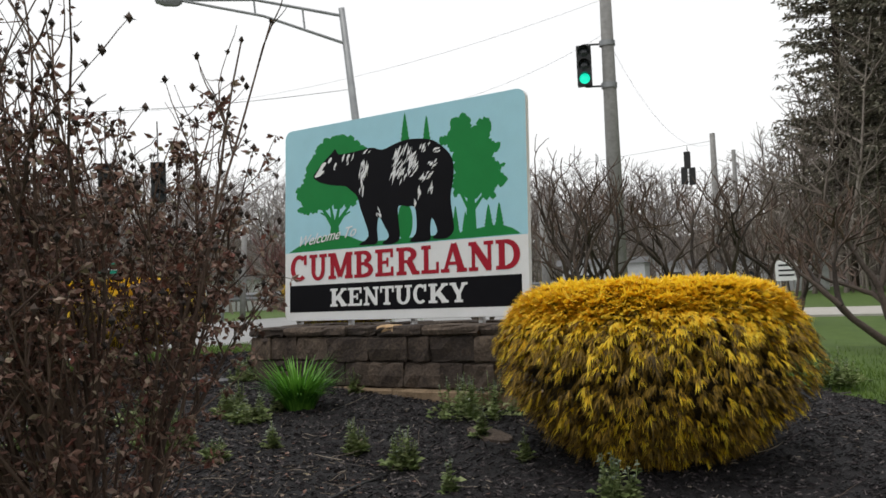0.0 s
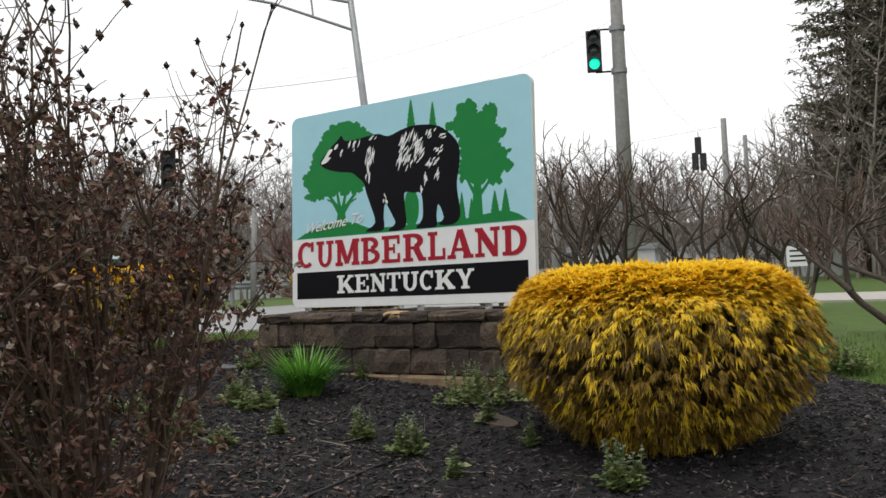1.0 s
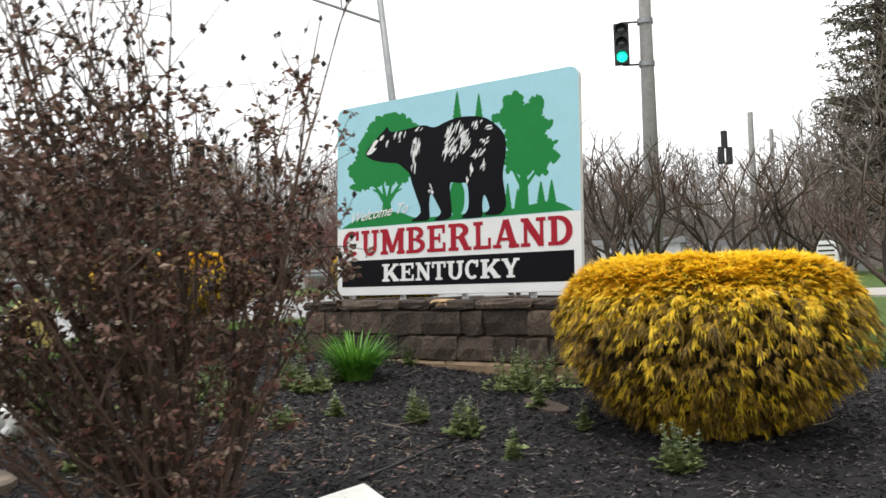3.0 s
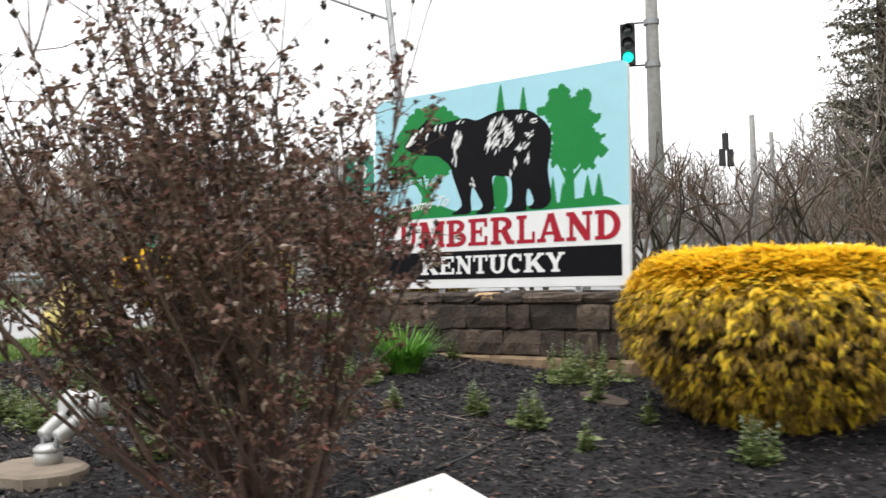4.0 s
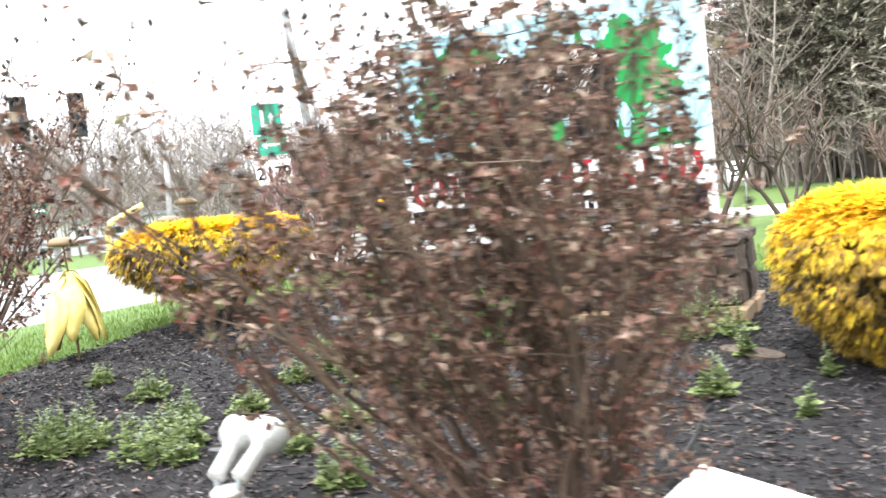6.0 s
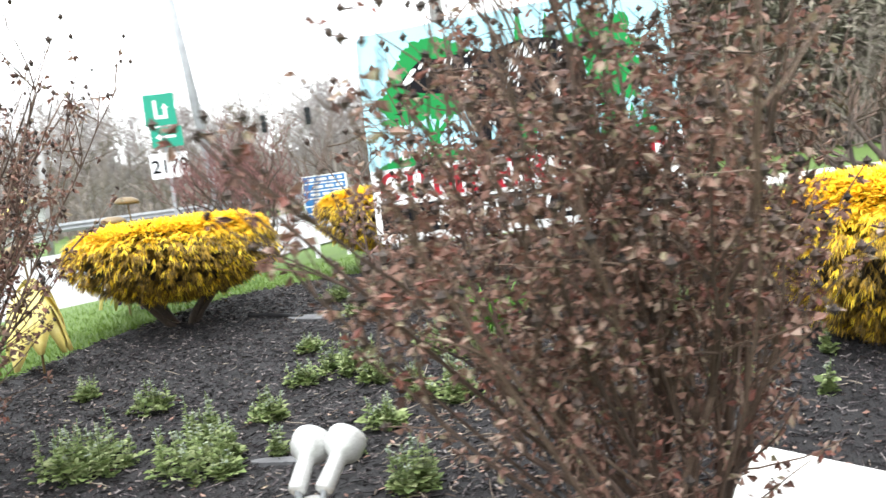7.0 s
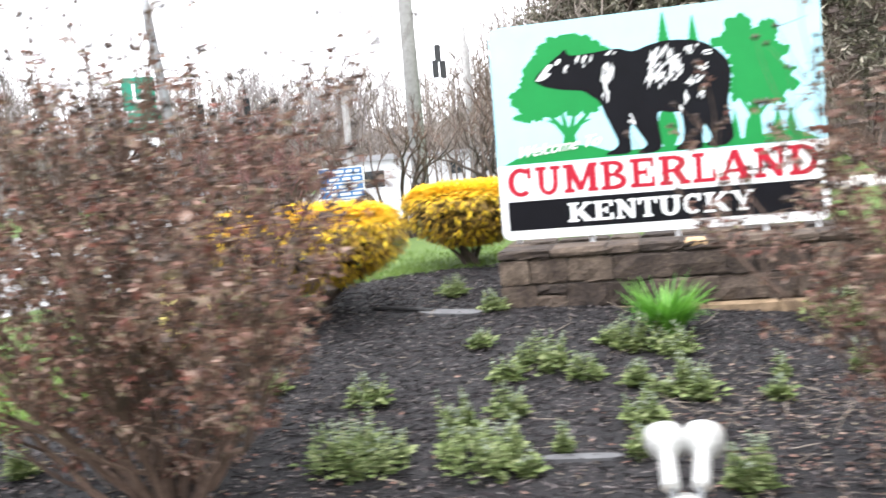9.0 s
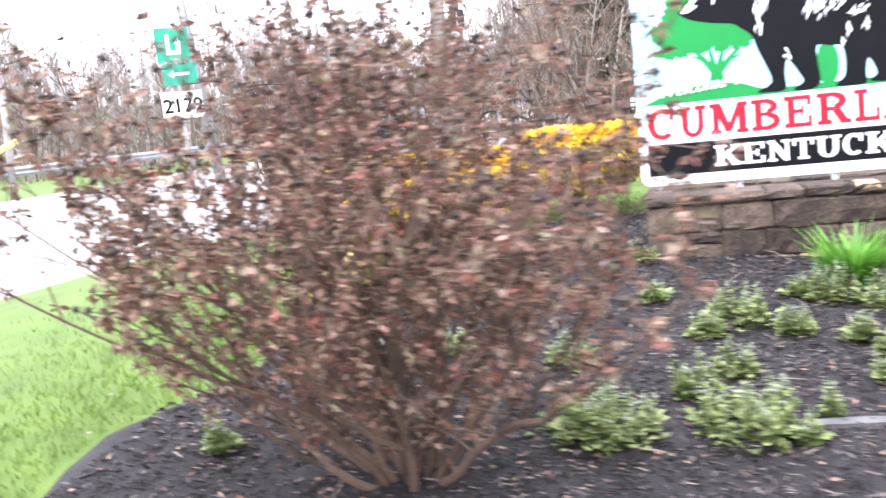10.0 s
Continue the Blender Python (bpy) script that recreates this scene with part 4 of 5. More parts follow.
yard_flower(-2.42, -0.12, 0.84, "petal", 73, "small yellow metal flower beside the lawn", 7, 0.08)

# ---- leafless multi-stem trees ----
def bare_tree(x, y, tall, wide, seed, mat="twig", stems=4, name="crape_myrtle", label="leafless multi-stemmed crape myrtle on the lawn", twiggy=2, thick=0.056):
    random.seed(seed)
    base = Vector((x, y, lie(x, y) - 0.03))
    limbs, fine = Soup(), Soup()

    def grow(p, d, length, r, depth, mine):
        pts = bend(p, d, length, 5, 0.24, 0.05)
        mine.tube(pts, [r * (1 - 0.09 * i) for i in range(6)], 7 if depth < 2 else 3)
        if depth >= 4:
            return
        for i in range(3 if depth < 2 else twiggy):
            q = pts[-1] if i < 2 else pts[random.randint(2, 4)]
            sd = (pts[-1] - pts[-2]).normalized() + Vector((rnd(-1, 1), rnd(-1, 1), rnd(-0.15, 0.55))) * 0.85
            grow(q, sd, length * rnd(0.55, 0.8), max(0.005, r * 0.66), depth + 1, fine if depth > 1 else limbs)

    e = thing(name, base, label, "tree", "leafless trees on the lawn")
    for i in range(stems):
        a = 6.283 * i / stems + rnd(-0.3, 0.3)
        k = wide / tall * rnd(0.35, 0.95)
        wood = Soup()
        grow(base + Vector((math.cos(a) * 0.07, math.sin(a) * 0.07, 0)), Vector((math.cos(a) * k, math.sin(a) * k, 1)), tall * rnd(0.33, 0.42), thick * rnd(0.7, 1.1), 0, wood)
        local(part("trunk", wood, "bark", e, "dark bare trunk", smooth=True), base)
    tagged(local(part("branchwork", limbs, "bark", e, "dark forking limbs", smooth=True), base), kind="stuff")
    tagged(local(part("crown", fine, mat, e, "fine bare twigs"), base), kind="stuff")


bare_tree(-0.4, 7.2, 2.75, 2.0, 81)
bare_tree(0.75, 8.7, 2.9, 2.2, 82)
bare_tree(1.9, 9.6, 2.6, 2.0, 83)
bare_tree(4.5, 3.5, 1.95, 2.7, 84, stems=5, twiggy=3, thick=0.055)
bare_tree(5.6, 4.6, 2.1, 2.7, 85, stems=5, twiggy=3)
bare_tree(-3.15, 8.4, 2.6, 2.3, 86)
bare_tree(-4.0, 4.7, 2.15, 2.2, 87, "plum", 7, label="leafless reddish-twigged ornamental tree on the lawn", twiggy=4, thick=0.03)
bare_tree(-5.2, 6.1, 2.3, 2.0, 88, "plum", 7, label="leafless reddish-twigged ornamental tree on the lawn", twiggy=4, thick=0.03)
bare_tree(-1.7, 9.8, 2.9, 2.4, 89)

# ---- poles, signals and road furniture ----
def pole(name, foot, top, r0, r1, mat, label, category="pole"):
    e = thing(name, foot, label, category)
    s = Soup()
    f, t = Vector(foot), Vector(top)
    s.tube([f - Vector((0, 0, 0.1)), f.lerp(t, 0.5), t], [r0, (r0 + r1) / 2, r1], 16, True)
    local(part("shaft", s, mat, e, smooth=True), foot)
    return e


def signal_head(name, centre, toward, size, lit, parent=None, foot=None):
    """A three-lens signal: housing, lenses and visors, facing a point."""
    e = parent or thing(name, centre, "black three-lens traffic signal hanging from a span wire", "traffic signal", "span-wire traffic signals")
    o = foot if parent else centre
    c = Vector(centre)
    f = (Vector(toward) - c)
    f.z = 0
    m = Matrix.Translation(c) @ f.normalized().to_track_quat("Y", "Z").to_matrix().to_4x4()
    w, h = size * 0.36, size
    s = Soup()
    s.box(-w / 2, w / 2, -w * 0.35, w * 0.25, -h / 2, h / 2)
    s.v = [m @ v for v in s.v]
    body = local(part("housing", s, "signal_black", e, "black signal housing", bevel=0.03), o)
    for i, z in enumerate((0.33, 0.0, -0.33)):
        g = Soup()
        g.lathe([(w * 0.36, 0.0), (w * 0.3, 0.02), (0.0, 0.035)], (0, 1, 0), (0, w * 0.25, z * h), 18)
        g.v = [m @ v for v in g.v]
        local(part("lens", g, "green_light" if lit and i == 2 else "glass_dark", body, "lit green lens" if lit and i == 2 else "", smooth=True), o)
        v = Soup()
        n = 12
        for j in range(n + 1):
            a = math.pi * (-0.12 + 1.24 * j / n)
            for dy in (w * 0.25, w * (0.7 - 0.25 * abs(j / n - 0.5) * 2)):
                v.v.append(m @ Vector((w * 0.4 * math.cos(a), dy, z * h + w * 0.4 * math.sin(a))))
        v.f = [(2 * j, 2 * j + 1, 2 * j + 3, 2 * j + 2) for j in range(n)]
        ob = local(part("visor", v, "signal_black", body), o)
        ob.modifiers.new("sheet", "SOLIDIFY").thickness = 0.01
    return e


def wire(name, a, b, sag, r=0.0045, label="thin dark overhead wire between poles"):
    s = Soup()
    a, b = Vector(a), Vector(b)
    s.tube([a.lerp(b, i / 16) - Vector((0, 0, sag * 4 * (i / 16) * (1 - i / 16))) for i in range(17)], [r] * 17, 4)
    return tagged(part(name, s, "plastic_black"), label, "wire", "overhead wires")


tf = (-6.8, 22.95, 0.0)
traffic_pole = pole("traffic_pole", tf, (-6.78, 22.97, 14.0), 0.3, 0.17, "pole_wood", "tall grey traffic-signal pole with a lit green signal", "traffic pole")
signal_head("signal", (-7.5, 22.5, 8.45), (5.5, -5.5, 0), 1.42, True, traffic_pole, tf)
for z in (9.2, 7.72):
    s = Soup()
    s.tube([(-7.5, 22.55, z), (-6.8, 22.95, z)], [0.035, 0.035], 8, True)
    local(part("bracket", s, "signal_black", traffic_pole), tf)
    s = Soup()
    s.lathe([(0.26, -0.09), (0.275, -0.09), (0.275, 0.09), (0.26, 0.09)], at=(-6.8, 22.95, z), sides=20)
    local(part("clamp_band", s, "galv", traffic_pole, "steel clamp band"), tf)

sf = (-12.0, 16.25, 0.0)
street_lamp = pole("street_lamp", sf, (-12.67, 15.7, 10.0), 0.16, 0.1, "galv", "galvanised street lamp with a long truss arm", "street lamp")
lamp_at = Vector((-16.15, 12.13, 10.15))
joint_hi, joint_lo = Vector((-12.66, 15.71, 9.75)), Vector((-12.61, 15.76, 8.85))
mid = joint_hi.lerp(lamp_at, 0.55) + Vector((0, 0, 0.25))
s = Soup()
s.tube([joint_hi, mid, lamp_at], [0.05, 0.045, 0.04], 8, True)
local(part("arm", s, "galv", street_lamp, "upper arm tube"), sf)
s = Soup()
s.tube([joint_lo, joint_lo.lerp(lamp_at, 0.5) + Vector((0, 0, 0.2)), lamp_at], [0.05, 0.045, 0.04], 8, True)
local(part("arm", s, "galv", street_lamp, "lower arm tube"), sf)
for k in (0.25, 0.55):
    s = Soup()
    s.tube([joint_hi.lerp(lamp_at, k) + Vector((0, 0, 0.2 * k * 2 * (1 if k < 0.5 else 0.9))), joint_lo.lerp(lamp_at, k) + Vector((0, 0, 0.2 * k * 2 * (1 if k < 0.5 else 0.9)))], [0.03, 0.03], 6, True)
    local(part("strut", s, "galv", street_lamp), sf)
s = Soup()
s.lathe([(0.0, -0.1), (0.12, -0.06), (0.2, 0.1), (0.2, 0.45), (0.12, 0.7), (0.0, 0.75)], (-0.7, -0.7, 0.02), lamp_at, 16)
local(part("lamp_head", s, "galv", street_lamp, "rounded grey lamp head", smooth=True), sf)

pole("utility_pole", (-7.8, 37.4, 0.0), (-7.82, 37.43, 7.96), 0.2, 0.13, "pole_wood", "weathered wooden utility pole")
pole("utility_pole", (-9.6, 47.0, 0.0), (-9.6, 47.0, 8.4), 0.17, 0.12, "pole_wood", "thin dark wooden utility pole")
pole("utility_pole", (-8.57, 20.93, 0.0), (-8.6, 20.93, 3.75), 0.13, 0.11, "pole_wood", "short grey wooden service pole")
pole("utility_pole", (-21.0, 18.7, 0.0), (-20.85, 18.85, 4.0), 0.12, 0.1, "pole_wood", "pale post beside the main road")
wire("wire", (-6.8, 22.95, 9.6), (-12.4, 15.95, 6.3), 0.5)
wire("wire", (-6.8, 22.95, 10.8), (-30, 18, 9.5), 0.9)
wire("wire", (-6.8, 22.95, 9.4), (-7.82, 37.4, 7.5), 1.4)
for c in ((-18.8, 13.2, 4.85), (-19.8, 11.9, 4.8)):
    signal_head("traffic_signal", c, (4, -6, 0), 1.35, False)
    wire("hanger", (c[0], c[1], c[2] + 0.6), (c[0], c[1], 6.9), 0.0, 0.02, "short steel hanger above a traffic signal")
wire("span_wire", (-12.4, 15.95, 7.4), (-26.5, 5.0, 7.4), 0.5, 0.009)
for c in ((-27.2, 45.7, 5.85), (-24.6, 47.1, 6.05)):
    signal_head("traffic_signal", c, (2, -6.6, 0), 1.15, False)
    wire("hanger", (c[0], c[1], c[2] + 0.5), (c[0], c[1], 7.9), 0.0, 0.02, "short steel hanger above a traffic signal")
wire("span_wire", (-36, 41, 8.3), (-7.82, 55.5, 8.3), 0.4, 0.009)

# dark signal seen from behind, on a wire between the utility poles
for dx, dz in ((-0.02, 0.48), (-0.17, -0.3), (0.17, -0.34)):
    signal_head("traffic_signal", (-9.34 + dx, 38.1 + 0.6 * dx, 6.4 + dz), (-40, 160, 0), 0.88, False)
wire("hanger", (-9.34, 38.1, 7.3), (-9.34, 38.1, 7.6), 0.0, 0.02, "short steel hanger above a traffic signal")
wire("span_wire", (-7.82, 37.43, 7.6), (-22, 41.0, 7.6), 0.0, 0.009)

# road signs
def plate(e, name, m, x0, x1, z0, z1, mat, foot, y=0.0, label="", r=0.03):
    s = slabs(rounded(x0, x1, z0, z1, r, 4), y - 0.006, y)
    s.v = [m @ v for v in s.v]
    return local(part(name, s, mat, e, label), foot)


def shape(e, name, m, outlines, mat, foot, y):
    s = Soup()
    for i, pts in enumerate(outlines):
        s.poly([(a, y - 0.0005 * i, b) for a, b in pts])
    s.v = [m @ v for v in s.v]
    return local(part(name, s, mat, e), foot)


gf = (-10.15, 11.4, 0.0)
gm = Matrix.Translation(gf) @ pose(0, 0, 0, 0, 0, 32)
route_sign = thing("route_sign", gf, "green guide plates above a white route number plate", "road sign")
s = Soup()
s.box(-0.04, 0.04, 0.02, 0.09, -0.1, 3.75)
s.v = [gm @ v for v in s.v]
local(part("post", s, "galv", route_sign), gf)
plate(route_sign, "green_plate", gm, -0.38, 0.34, 3.1, 3.85, "road_green", gf)
plate(route_sign, "green_plate", gm, -0.3, 0.42, 2.58, 3.06, "road_green", gf)
plate(route_sign, "number_plate", gm, -0.42, 0.46, 1.85, 2.45, "sign_white", gf)
shape(route_sign, "white_arrow", gm, [bar(-0.16, -0.08, 3.32, 3.7), bar(-0.16, 0.14, 3.26, 3.34), bar(0.06, 0.14, 3.3, 3.5), [(0.02, 3.5), (0.18, 3.5), (0.1, 3.62)]], "sign_white", gf, -0.012)
shape(route_sign, "white_arrow", gm, [bar(-0.1, 0.26, 2.8, 2.86), [(-0.2, 2.83), (-0.08, 2.74), (-0.08, 2.92)]], "sign_white", gf, -0.012)
num = writing("route_number", "2179", 0.43, gm @ pose(-0.4, -0.012, 1.99, 90, 0, 0), "sign_black", None, 0, 0.008)
num.parent = route_sign
num.matrix_local = Matrix.Translation(-Vector(gf)) @ gm @ pose(-0.4, -0.012, 1.99, 90, 0, 0)

bf = (-3.63, 6.72, 0.0)
bm_ = Matrix.Translation(bf) @ pose(0, 0, 0, 0, 0, 20)
notice = thing("notice_board", bf, "white notice board with rows of blue lettering on posts", "sign")
plate(notice, "panel", bm_, -0.52, 0.24, 0.58, 1.36, "sign_white", bf, 0, "white panel")
for u in (-0.4, 0.12):
    s = Soup()
    s.box(u - 0.04, u + 0.04, 0.01, 0.09, -0.1, 1.3)
    s.v = [bm_ @ v for v in s.v]
    local(part("post", s, "white_metal", notice), bf)
random.seed(91)
for i in range(6):
    z = 1.29 - 0.123 * i
    shape(notice, "blue_plate", bm_, [bar(-0.49, 0.21, z - 0.05, z + 0.05)], "sign_blue", bf, -0.009)
    u = -0.4 + rnd(0, 0.08)
    while u < 0.12:
        w = rnd(0.08, 0.2)
        shape(notice, "text_bar", bm_, [bar(u, min(u + w, 0.17), z - 0.022, z + 0.022)], "sign_white", bf, -0.013)
        u += w + 0.04

nf = (-19.75, 11.95, 0.0)
nm = Matrix.Translation(nf) @ pose(0, 0, 0, 0, 0, 52)
name_sign = thing("street_name_sign", nf, "small green street sign on a thin post", "road sign")
plate(name_sign, "panel", nm, -0.42, 0.42, 1.85, 2.2, "road_green", nf)
shape(name_sign, "text_bar", nm, [bar(-0.32, 0.3, 1.97, 2.08)], "sign_white", nf, -0.012)
s = Soup()
s.tube([(nf[0], nf[1], -0.1), (nf[0], nf[1], 2.15)], [0.03, 0.03], 8, True)
s.v = [v + nm.to_3x3() @ Vector((0, 0.04, 0)) for v in s.v]
local(part("post", s, "galv", name_sign), nf)
s = Soup()
s.tube([(-14.9, 10.3, -0.1), (-14.9, 10.3, 1.1), (-14.85, 10.35, 1.35), (-14.2, 10.95, 1.75)], [0.08, 0.08, 0.08, 0.07], 10, True)
tagged(part("bent_pipe", s, "petal", smooth=True), "pale yellow bent pipe beside the road", "pipe")

wf = (-0.4, 19.3, 0.0)
wm = Matrix.Translation(wf) @ pose(0, 0, 0, 0, 0, 17)
small_sign = thing("roadside_notice", wf, "small white roadside notice with unreadable dark rows", "sign")
plate(small_sign, "panel", wm, -0.28, 0.28, 0.7, 1.25, "sign_white", wf)
for u in (-0.2, 0.2):
    s = Soup()
    s.box(u - 0.02, u + 0.02, 0.01, 0.05, -0.1, 1.2)
    s.v = [wm @ v for v in s.v]
    local(part("post", s, "galv", small_sign), wf)
for z in (1.12, 0.98, 0.85):
    shape(small_sign, "text_bar", wm, [bar(-0.2, 0.2, z - 0.025, z + 0.025)], "signal_black", wf, -0.012)

# guard rail past the main road
rail = thing("guard_rail", (-21.5, 10, 0), "galvanised roadside guard rail on steel posts", "guard rail")
s = Soup()
prof = [(0.0, 0.42), (0.05, 0.5), (0.0, 0.58), (0.05, 0.66), (0.0, 0.74)]
ys = [-30 + 4 * i for i in range(25)]
for y in ys:
    s.v += [Vector((-21.4 + dx + (0.03 * max(0, y - 15) ** 1.3), y, 0.35 + dz)) for dx, dz in prof]
for i in range(len(ys) - 1):
    for k in range(4):
        s.f.append((i * 5 + k, i * 5 + k + 1, i * 5 + 6 + k, i * 5 + 5 + k))
ob = local(part("rail_beam", s, "galv", rail, "ribbed steel beam"), (-21.5, 10, 0))
ob.modifiers.new("sheet", "SOLIDIFY").thickness = 0.02
for y in ys:
    s = Soup()
    xx = -21.5 + (0.03 * max(0, y - 15) ** 1.3)
    s.box(xx - 0.08, xx + 0.05, y - 0.06, y + 0.06, -0.1, 1.05)
    local(part("post", s, "galv", rail), (-21.5, 10, 0))


def low_building(x, y, w, d, h, turn, label):
    m = Matrix.Translation((x, y, 0)) @ pose(0, 0, 0, 0, 0, turn)
    e = thing("low_building", (x, y, 0), label, "building")
    for name, box, mat in (("wall", (-w / 2, w / 2, -d / 2, d / 2, -0.2, h), "wall_paint"), ("roof", (-w / 2 - 0.2, w / 2 + 0.2, -d / 2 - 0.2, d / 2 + 0.2, h, h + 0.22), "roof")):
        s = Soup()
        s.box(*box)
        s.v = [m @ v for v in s.v]
        local(part(name, s, mat, e), (x, y, 0))
    for i in range(int(w // 2)):
        s = Soup()
        u = -w / 2 + 1 + 2 * i
        s.box(u - 0.4, u + 0.4, -d / 2 - 0.03, -d / 2 + 0.05, h * 0.35, h * 0.75)
        s.v = [m @ v for v in s.v]
        local(part("window", s, "glass_dark", e), (x, y, 0))


low_building(-9.5, 46.0, 9, 5, 1.75, 20, "low white roadside building with a grey roof")
low_building(-9.5, 28.0, 3.2, 3, 1.6, 18, "small white painted roadside shed")
low_building(-46.0, 38.0, 9, 6, 2.2, 50, "low white house beyond the main road")

# ---- wooded hills ----
def hill_top(az):
    """Height and nearness of the hills by direction, degrees to the left of straight ahead."""
    right = 1 - smooth01(-4, 14, az) if az > -60 else smooth01(-150, -110, az)
    return right


def hill_height(x, y):
    az = math.degrees(math.atan2(-x, y))
    r = math.hypot(x, y)
    k = hill_top(az)
    near, far = 62 - 20 * k, 105 - 25 * k
    top = (6.5 + 5.5 * smooth01(30, 70, az)) * (1 - k) + 30 * k
    return -0.4 + top * smooth01(near, far, r) * (1 + 0.12 * noise.noise((x * 0.03, y * 0.03, 7)))


tagged(part("hillside", ring_sheet(0, 0, [40 + 3 * i for i in range(32)], 160, hill_height), "hill", smooth=True), "brown leafless wooded hillside", "hillside", kind="structure")
random.seed(101)
woods, near_woods = Soup(), Soup()


def wood_tree(s, x, y, z, tall, limbs):
    foot = Vector((x, y, z - 0.5))
    r = tall * 0.012
    stem = bend(foot, Vector((rnd(-0.15, 0.15), rnd(-0.15, 0.15), 1)), tall + 0.5, 4, 0.1, 0.03)
    s.tube(stem, [r, r * 0.75, r * 0.5, r * 0.3, r * 0.1], 3)
    for _ in range(limbs):
        k = rnd(0.9, 3.9)
        p = stem[int(k)].lerp(stem[int(k) + 1], k % 1)
        a = rnd(0, 6.283)
        L = tall * rnd(0.16, 0.36) * (1.25 - k / 4)
        d = Vector((math.cos(a), math.sin(a), rnd(0.3, 1.2))).normalized()
        e = p + d * L
        s.tube([p, e], [r * 0.4, r * 0.12], 3)
        for _ in range(3):
            q = p.lerp(e, rnd(0.25, 1))
            s.tube([q, q + (d + Vector((rnd(-1, 1), rnd(-1, 1), rnd(-0.1, 0.8)))) * L * 0.5], [r * 0.2, r * 0.06], 3)


for n in range(2700):
    az = radians(rnd(-62, 100)) if n < 1900 else radians(rnd(-25, 16))
    r = rnd(46, 106) if n < 1900 else rnd(42, 82)
    x, y = -r * math.sin(az), r * math.cos(az)
    if -22 < x < -4 and y < 70 and r < 60:
        continue
    wood_tree(woods, x, y, hill_height(x, y), rnd(5, 9.5) if math.degrees(az) > 12 else rnd(6, 12), 9)
# far trees in a paler grey, so the colour carries the haze
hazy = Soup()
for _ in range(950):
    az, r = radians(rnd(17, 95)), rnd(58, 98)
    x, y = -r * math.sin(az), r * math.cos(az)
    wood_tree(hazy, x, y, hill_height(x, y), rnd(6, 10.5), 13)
tagged(part("far_woods", hazy, "wood_haze"), "leafless woods on the far hill, paled as haze", "woods", kind="stuff")
tagged(part("woods", woods, "wood_far"), "leafless grey-brown woods on the hillside", "woods", kind="stuff")
for x, y, h in ((-4.0, 37, 12), (-5.0, 39, 10), (-3.2, 35.5, 13), (-2.0, 36, 14), (-4.6, 36, 7), (-6.0, 38, 8)):
    wood_tree(near_woods, x, y, 0, h * 0.85, 22)
for _ in range(110):
    x = rnd(-16, 18)
    wood_tree(near_woods, x, rnd(31, 40), 0, rnd(3.5, 6), 18)
tagged(part("roadside_thicket", near_woods, "wood_far"), "leafless brown thicket across the side road", "thicket", kind="stuff")


def conifer_tree(x, y, tall, wide, seed, sprigs=14):
    random.seed(seed)
    base = Vector((x, y, max(0, hill_height(x, y))))
    wood, needle = Soup(), Soup()
    wood.tube([base - Vector((0, 0, 0.4)), base + Vector((0, 0, tall))], [tall * 0.014, 0.03], 8)
    for _ in range(760):
        k = random.random() ** 0.8
        z = tall * (0.1 + 0.9 * k)
        L = wide * (1 - k) ** 0.45 * rnd(0.55, 1.1) + 0.3
        a = rnd(0, 6.283)
        o = Vector((math.cos(a), math.sin(a), 0))
        p = base + Vector((0, 0, z))
        e = p + o * L + Vector((0, 0, L * rnd(-0.25, 0.25)))
        wood.tube([p, e], [0.03, 0.008], 3)
        for i in range(sprigs):
            q = p.lerp(e, rnd(0.2, 1.0))
            d = o * 0.6 + Vector((rnd(-1, 1), rnd(-1, 1), rnd(-0.9, 0.4)))
            needle.leaf(q, d, Vector((rnd(-1, 1), rnd(-1, 1), 1)), rnd(7, 14) / sprigs * 0.6 + 0.12, rnd(0.06, 0.12) + 0.6 / sprigs, 0.2)
    e = thing("evergreen_tree", base, "tall dark evergreen tree on the hillside", "tree", "evergreens on the hillside")
    local(part("trunk", wood, "bark", e), base)
    local(part("crown", needle, "evergreen", e, "dark drooping needles"), base)


for i, (x, y, h, w) in enumerate(((-2.4, 40, 25, 3.2), (0.4, 38.5, 24, 3.6), (2.6, 39, 22, 3.8), (5.0, 37, 23, 3.8), (9.0, 37, 21, 3.8), (13.5, 38, 22, 3.8), (0.4, 46, 23, 4.0), (4.5, 47, 25, 4.0))):
    conifer_tree(x, y, h, w, 110 + i, 34 if i < 3 else 14)

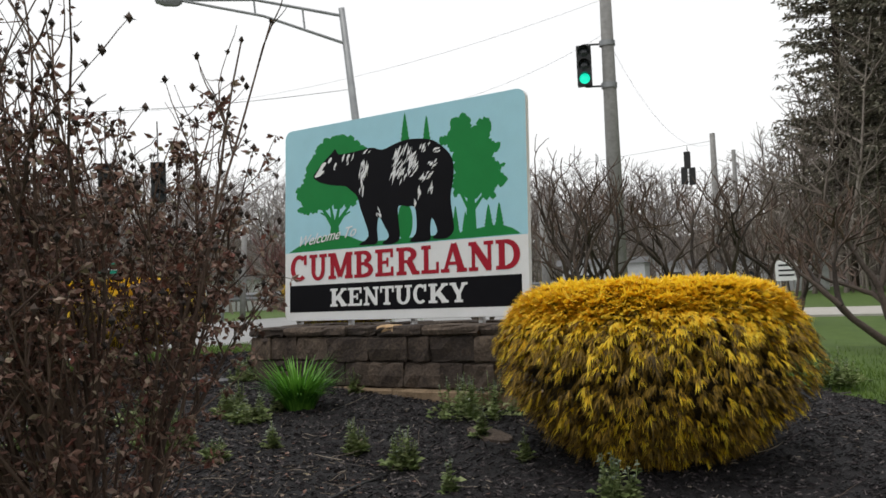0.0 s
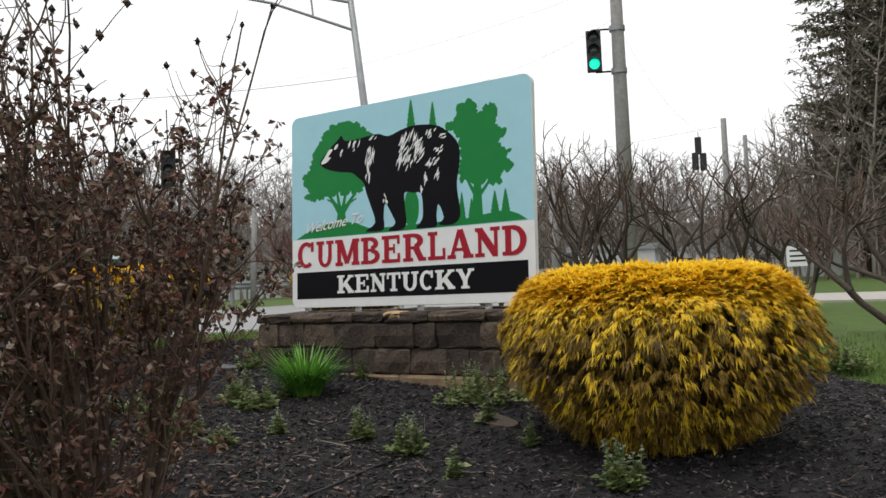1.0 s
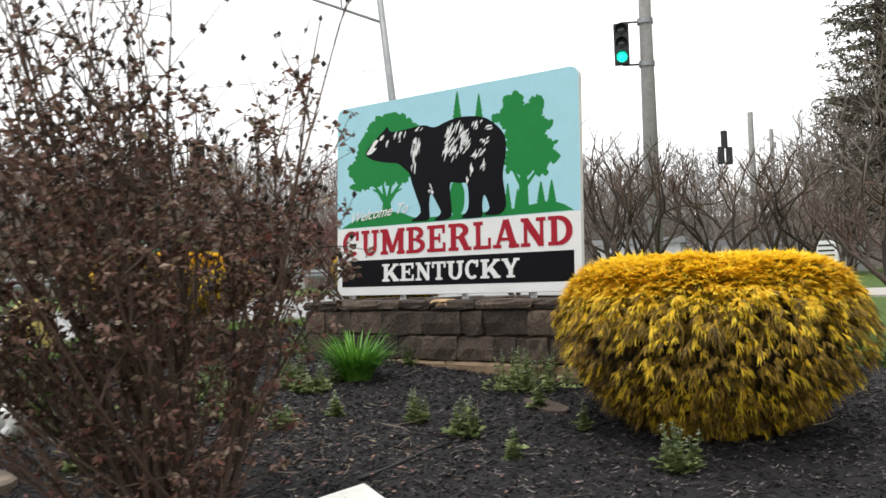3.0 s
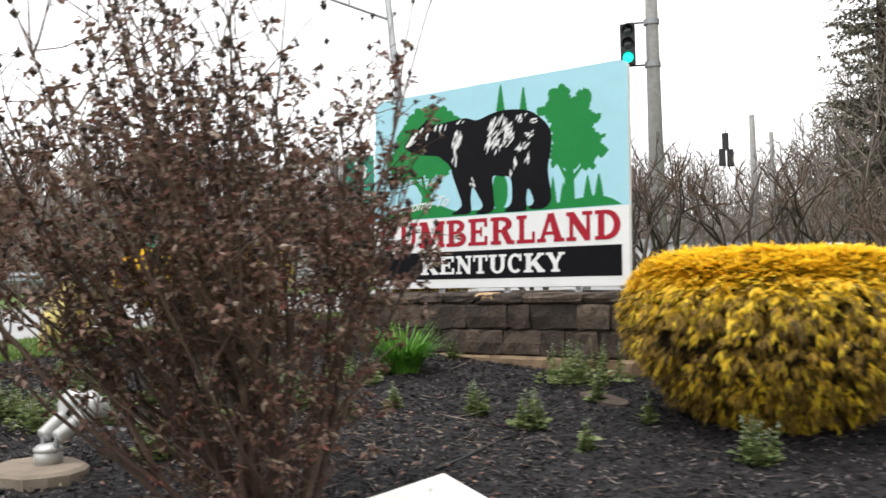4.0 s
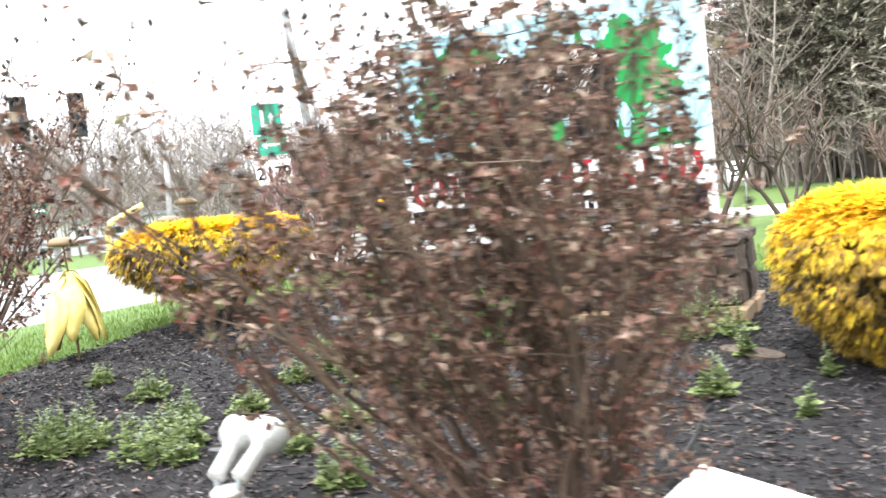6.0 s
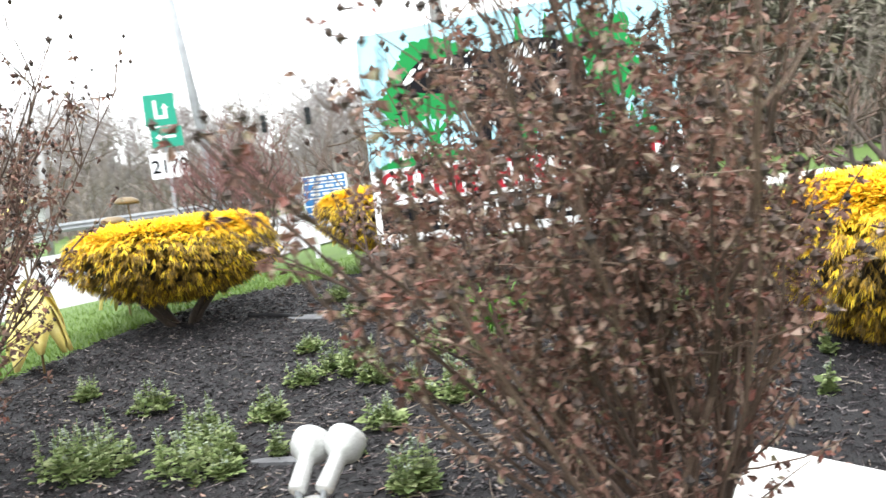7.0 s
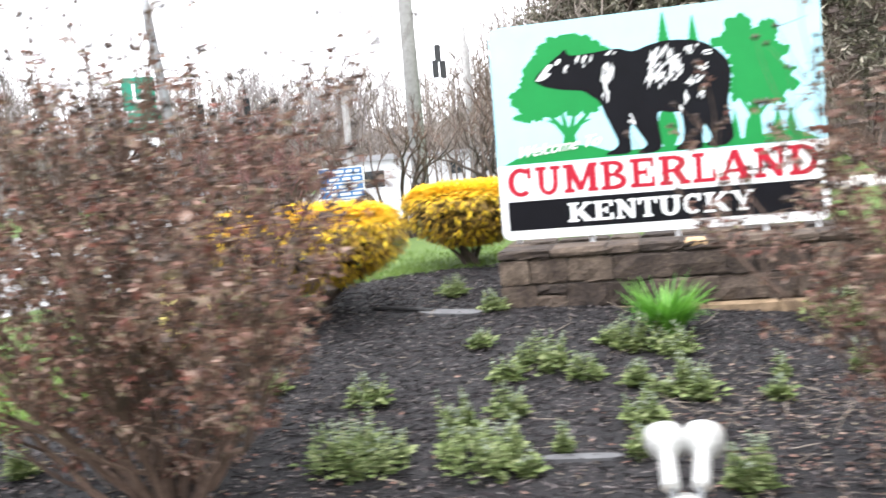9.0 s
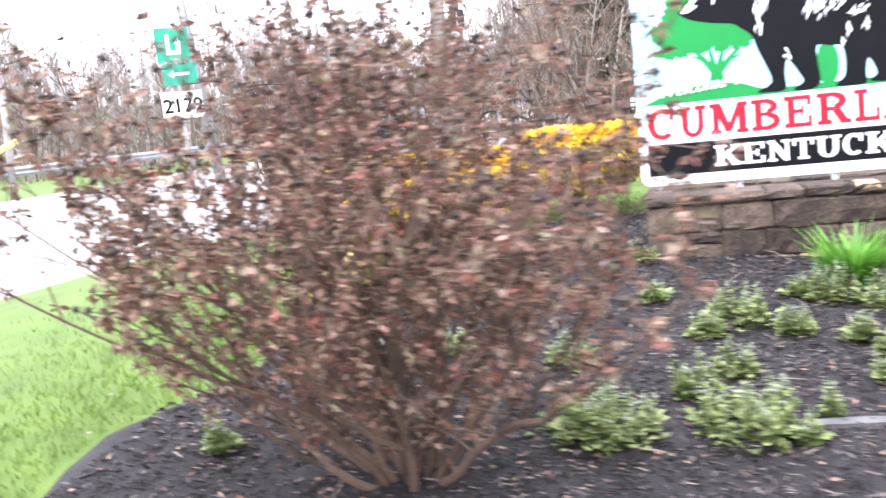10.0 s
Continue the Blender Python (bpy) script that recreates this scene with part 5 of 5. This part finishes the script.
# ---- scattered litter, lawn blades ----
random.seed(121)
chips, straw = Soup(), Soup()
for _ in range(95000):
    x, y = rnd(-2.2, 5.4), rnd(-4.9, 1.5)
    if bed_reach(x, y) > 0.985:
        continue
    z = soil(x, y) + rnd(-0.002, 0.018)
    a, t = rnd(0, 6.283), rnd(-0.45, 0.45)
    L = rnd(0.012, 0.036) if random.random() < 0.85 else rnd(0.036, 0.065)
    d = Vector((math.cos(a), math.sin(a), t)) * L / 2
    r = rnd(0.0025, 0.0062)
    chips.tube([Vector((x, y, z)) - d, Vector((x, y, z)) + d], [r, r * rnd(0.4, 1)], 3)
tagged(part("mulch_chips", chips, "chip"), "loose dark shredded bark chips", "mulch", kind="stuff")
for _ in range(1300):
    x, y = rnd(-1.8, 4.8), rnd(-4.4, 0.6)
    if random.random() < 0.4:
        x, y = random.gauss(1.9, 0.5), random.gauss(-2.6, 0.5)
    z = soil(x, y) + 0.014
    pts = bend(Vector((x, y, z)), Vector((rnd(-1, 1), rnd(-1, 1), 0.08)), rnd(0.012, 0.05) if random.random() < 0.9 else rnd(0.08, 0.22), 3, 0.25, 0)
    straw.tube([Vector((p.x, p.y, max(p.z, soil(p.x, p.y) + 0.008))) for p in pts], [0.0025, 0.0028, 0.0024, 0.001], 3)
tagged(part("dry_twigs", straw, "straw"), "pale dry twigs and stalks on the mulch", "twigs", kind="stuff")
fallen = Soup()
for _ in range(900):
    x, y = (random.gauss(2.1, 0.7), random.gauss(-3.0, 0.6)) if random.random() < 0.6 else (random.gauss(-0.9, 0.7), random.gauss(-3.5, 0.6))
    fallen.leaf(Vector((x, y, soil(x, y) + 0.018)), Vector((rnd(-1, 1), rnd(-1, 1), rnd(-0.1, 0.2))), Vector((rnd(-0.4, 0.4), rnd(-0.4, 0.4), 1)), rnd(0.025, 0.045), rnd(0.012, 0.024), rnd(-0.3, 0.3))
tagged(part("fallen_leaves", fallen, "dead_leaf"), "withered fallen rose leaves on the mulch", "leaves", kind="stuff")
lawn = Soup()
n_done = 0
while n_done < 60000:
    a, q = rnd(0, 6.283), 1.0 + abs(random.gauss(0, 0.25))
    c, s_ = math.cos(a), math.sin(a)
    x, y = 1.8 + bed_edge(a) * q * c, -2.4 + bed_edge(a) * q * s_
    n_done += 1
    if x < -5 or y < -5.2:
        continue
    lawn.blade(Vector((x, y, lie(x, y) - 0.005)), Vector((rnd(-0.5, 0.5), rnd(-0.5, 0.5), 1)), Vector((rnd(-0.3, 0.3), rnd(-0.3, 0.3), -0.1)), rnd(0.03, 0.075), rnd(0.004, 0.008), 2)
tagged(part("lawn_grass", lawn, "blade"), "short green lawn grass at the edge of the bed", "grass", kind="stuff")
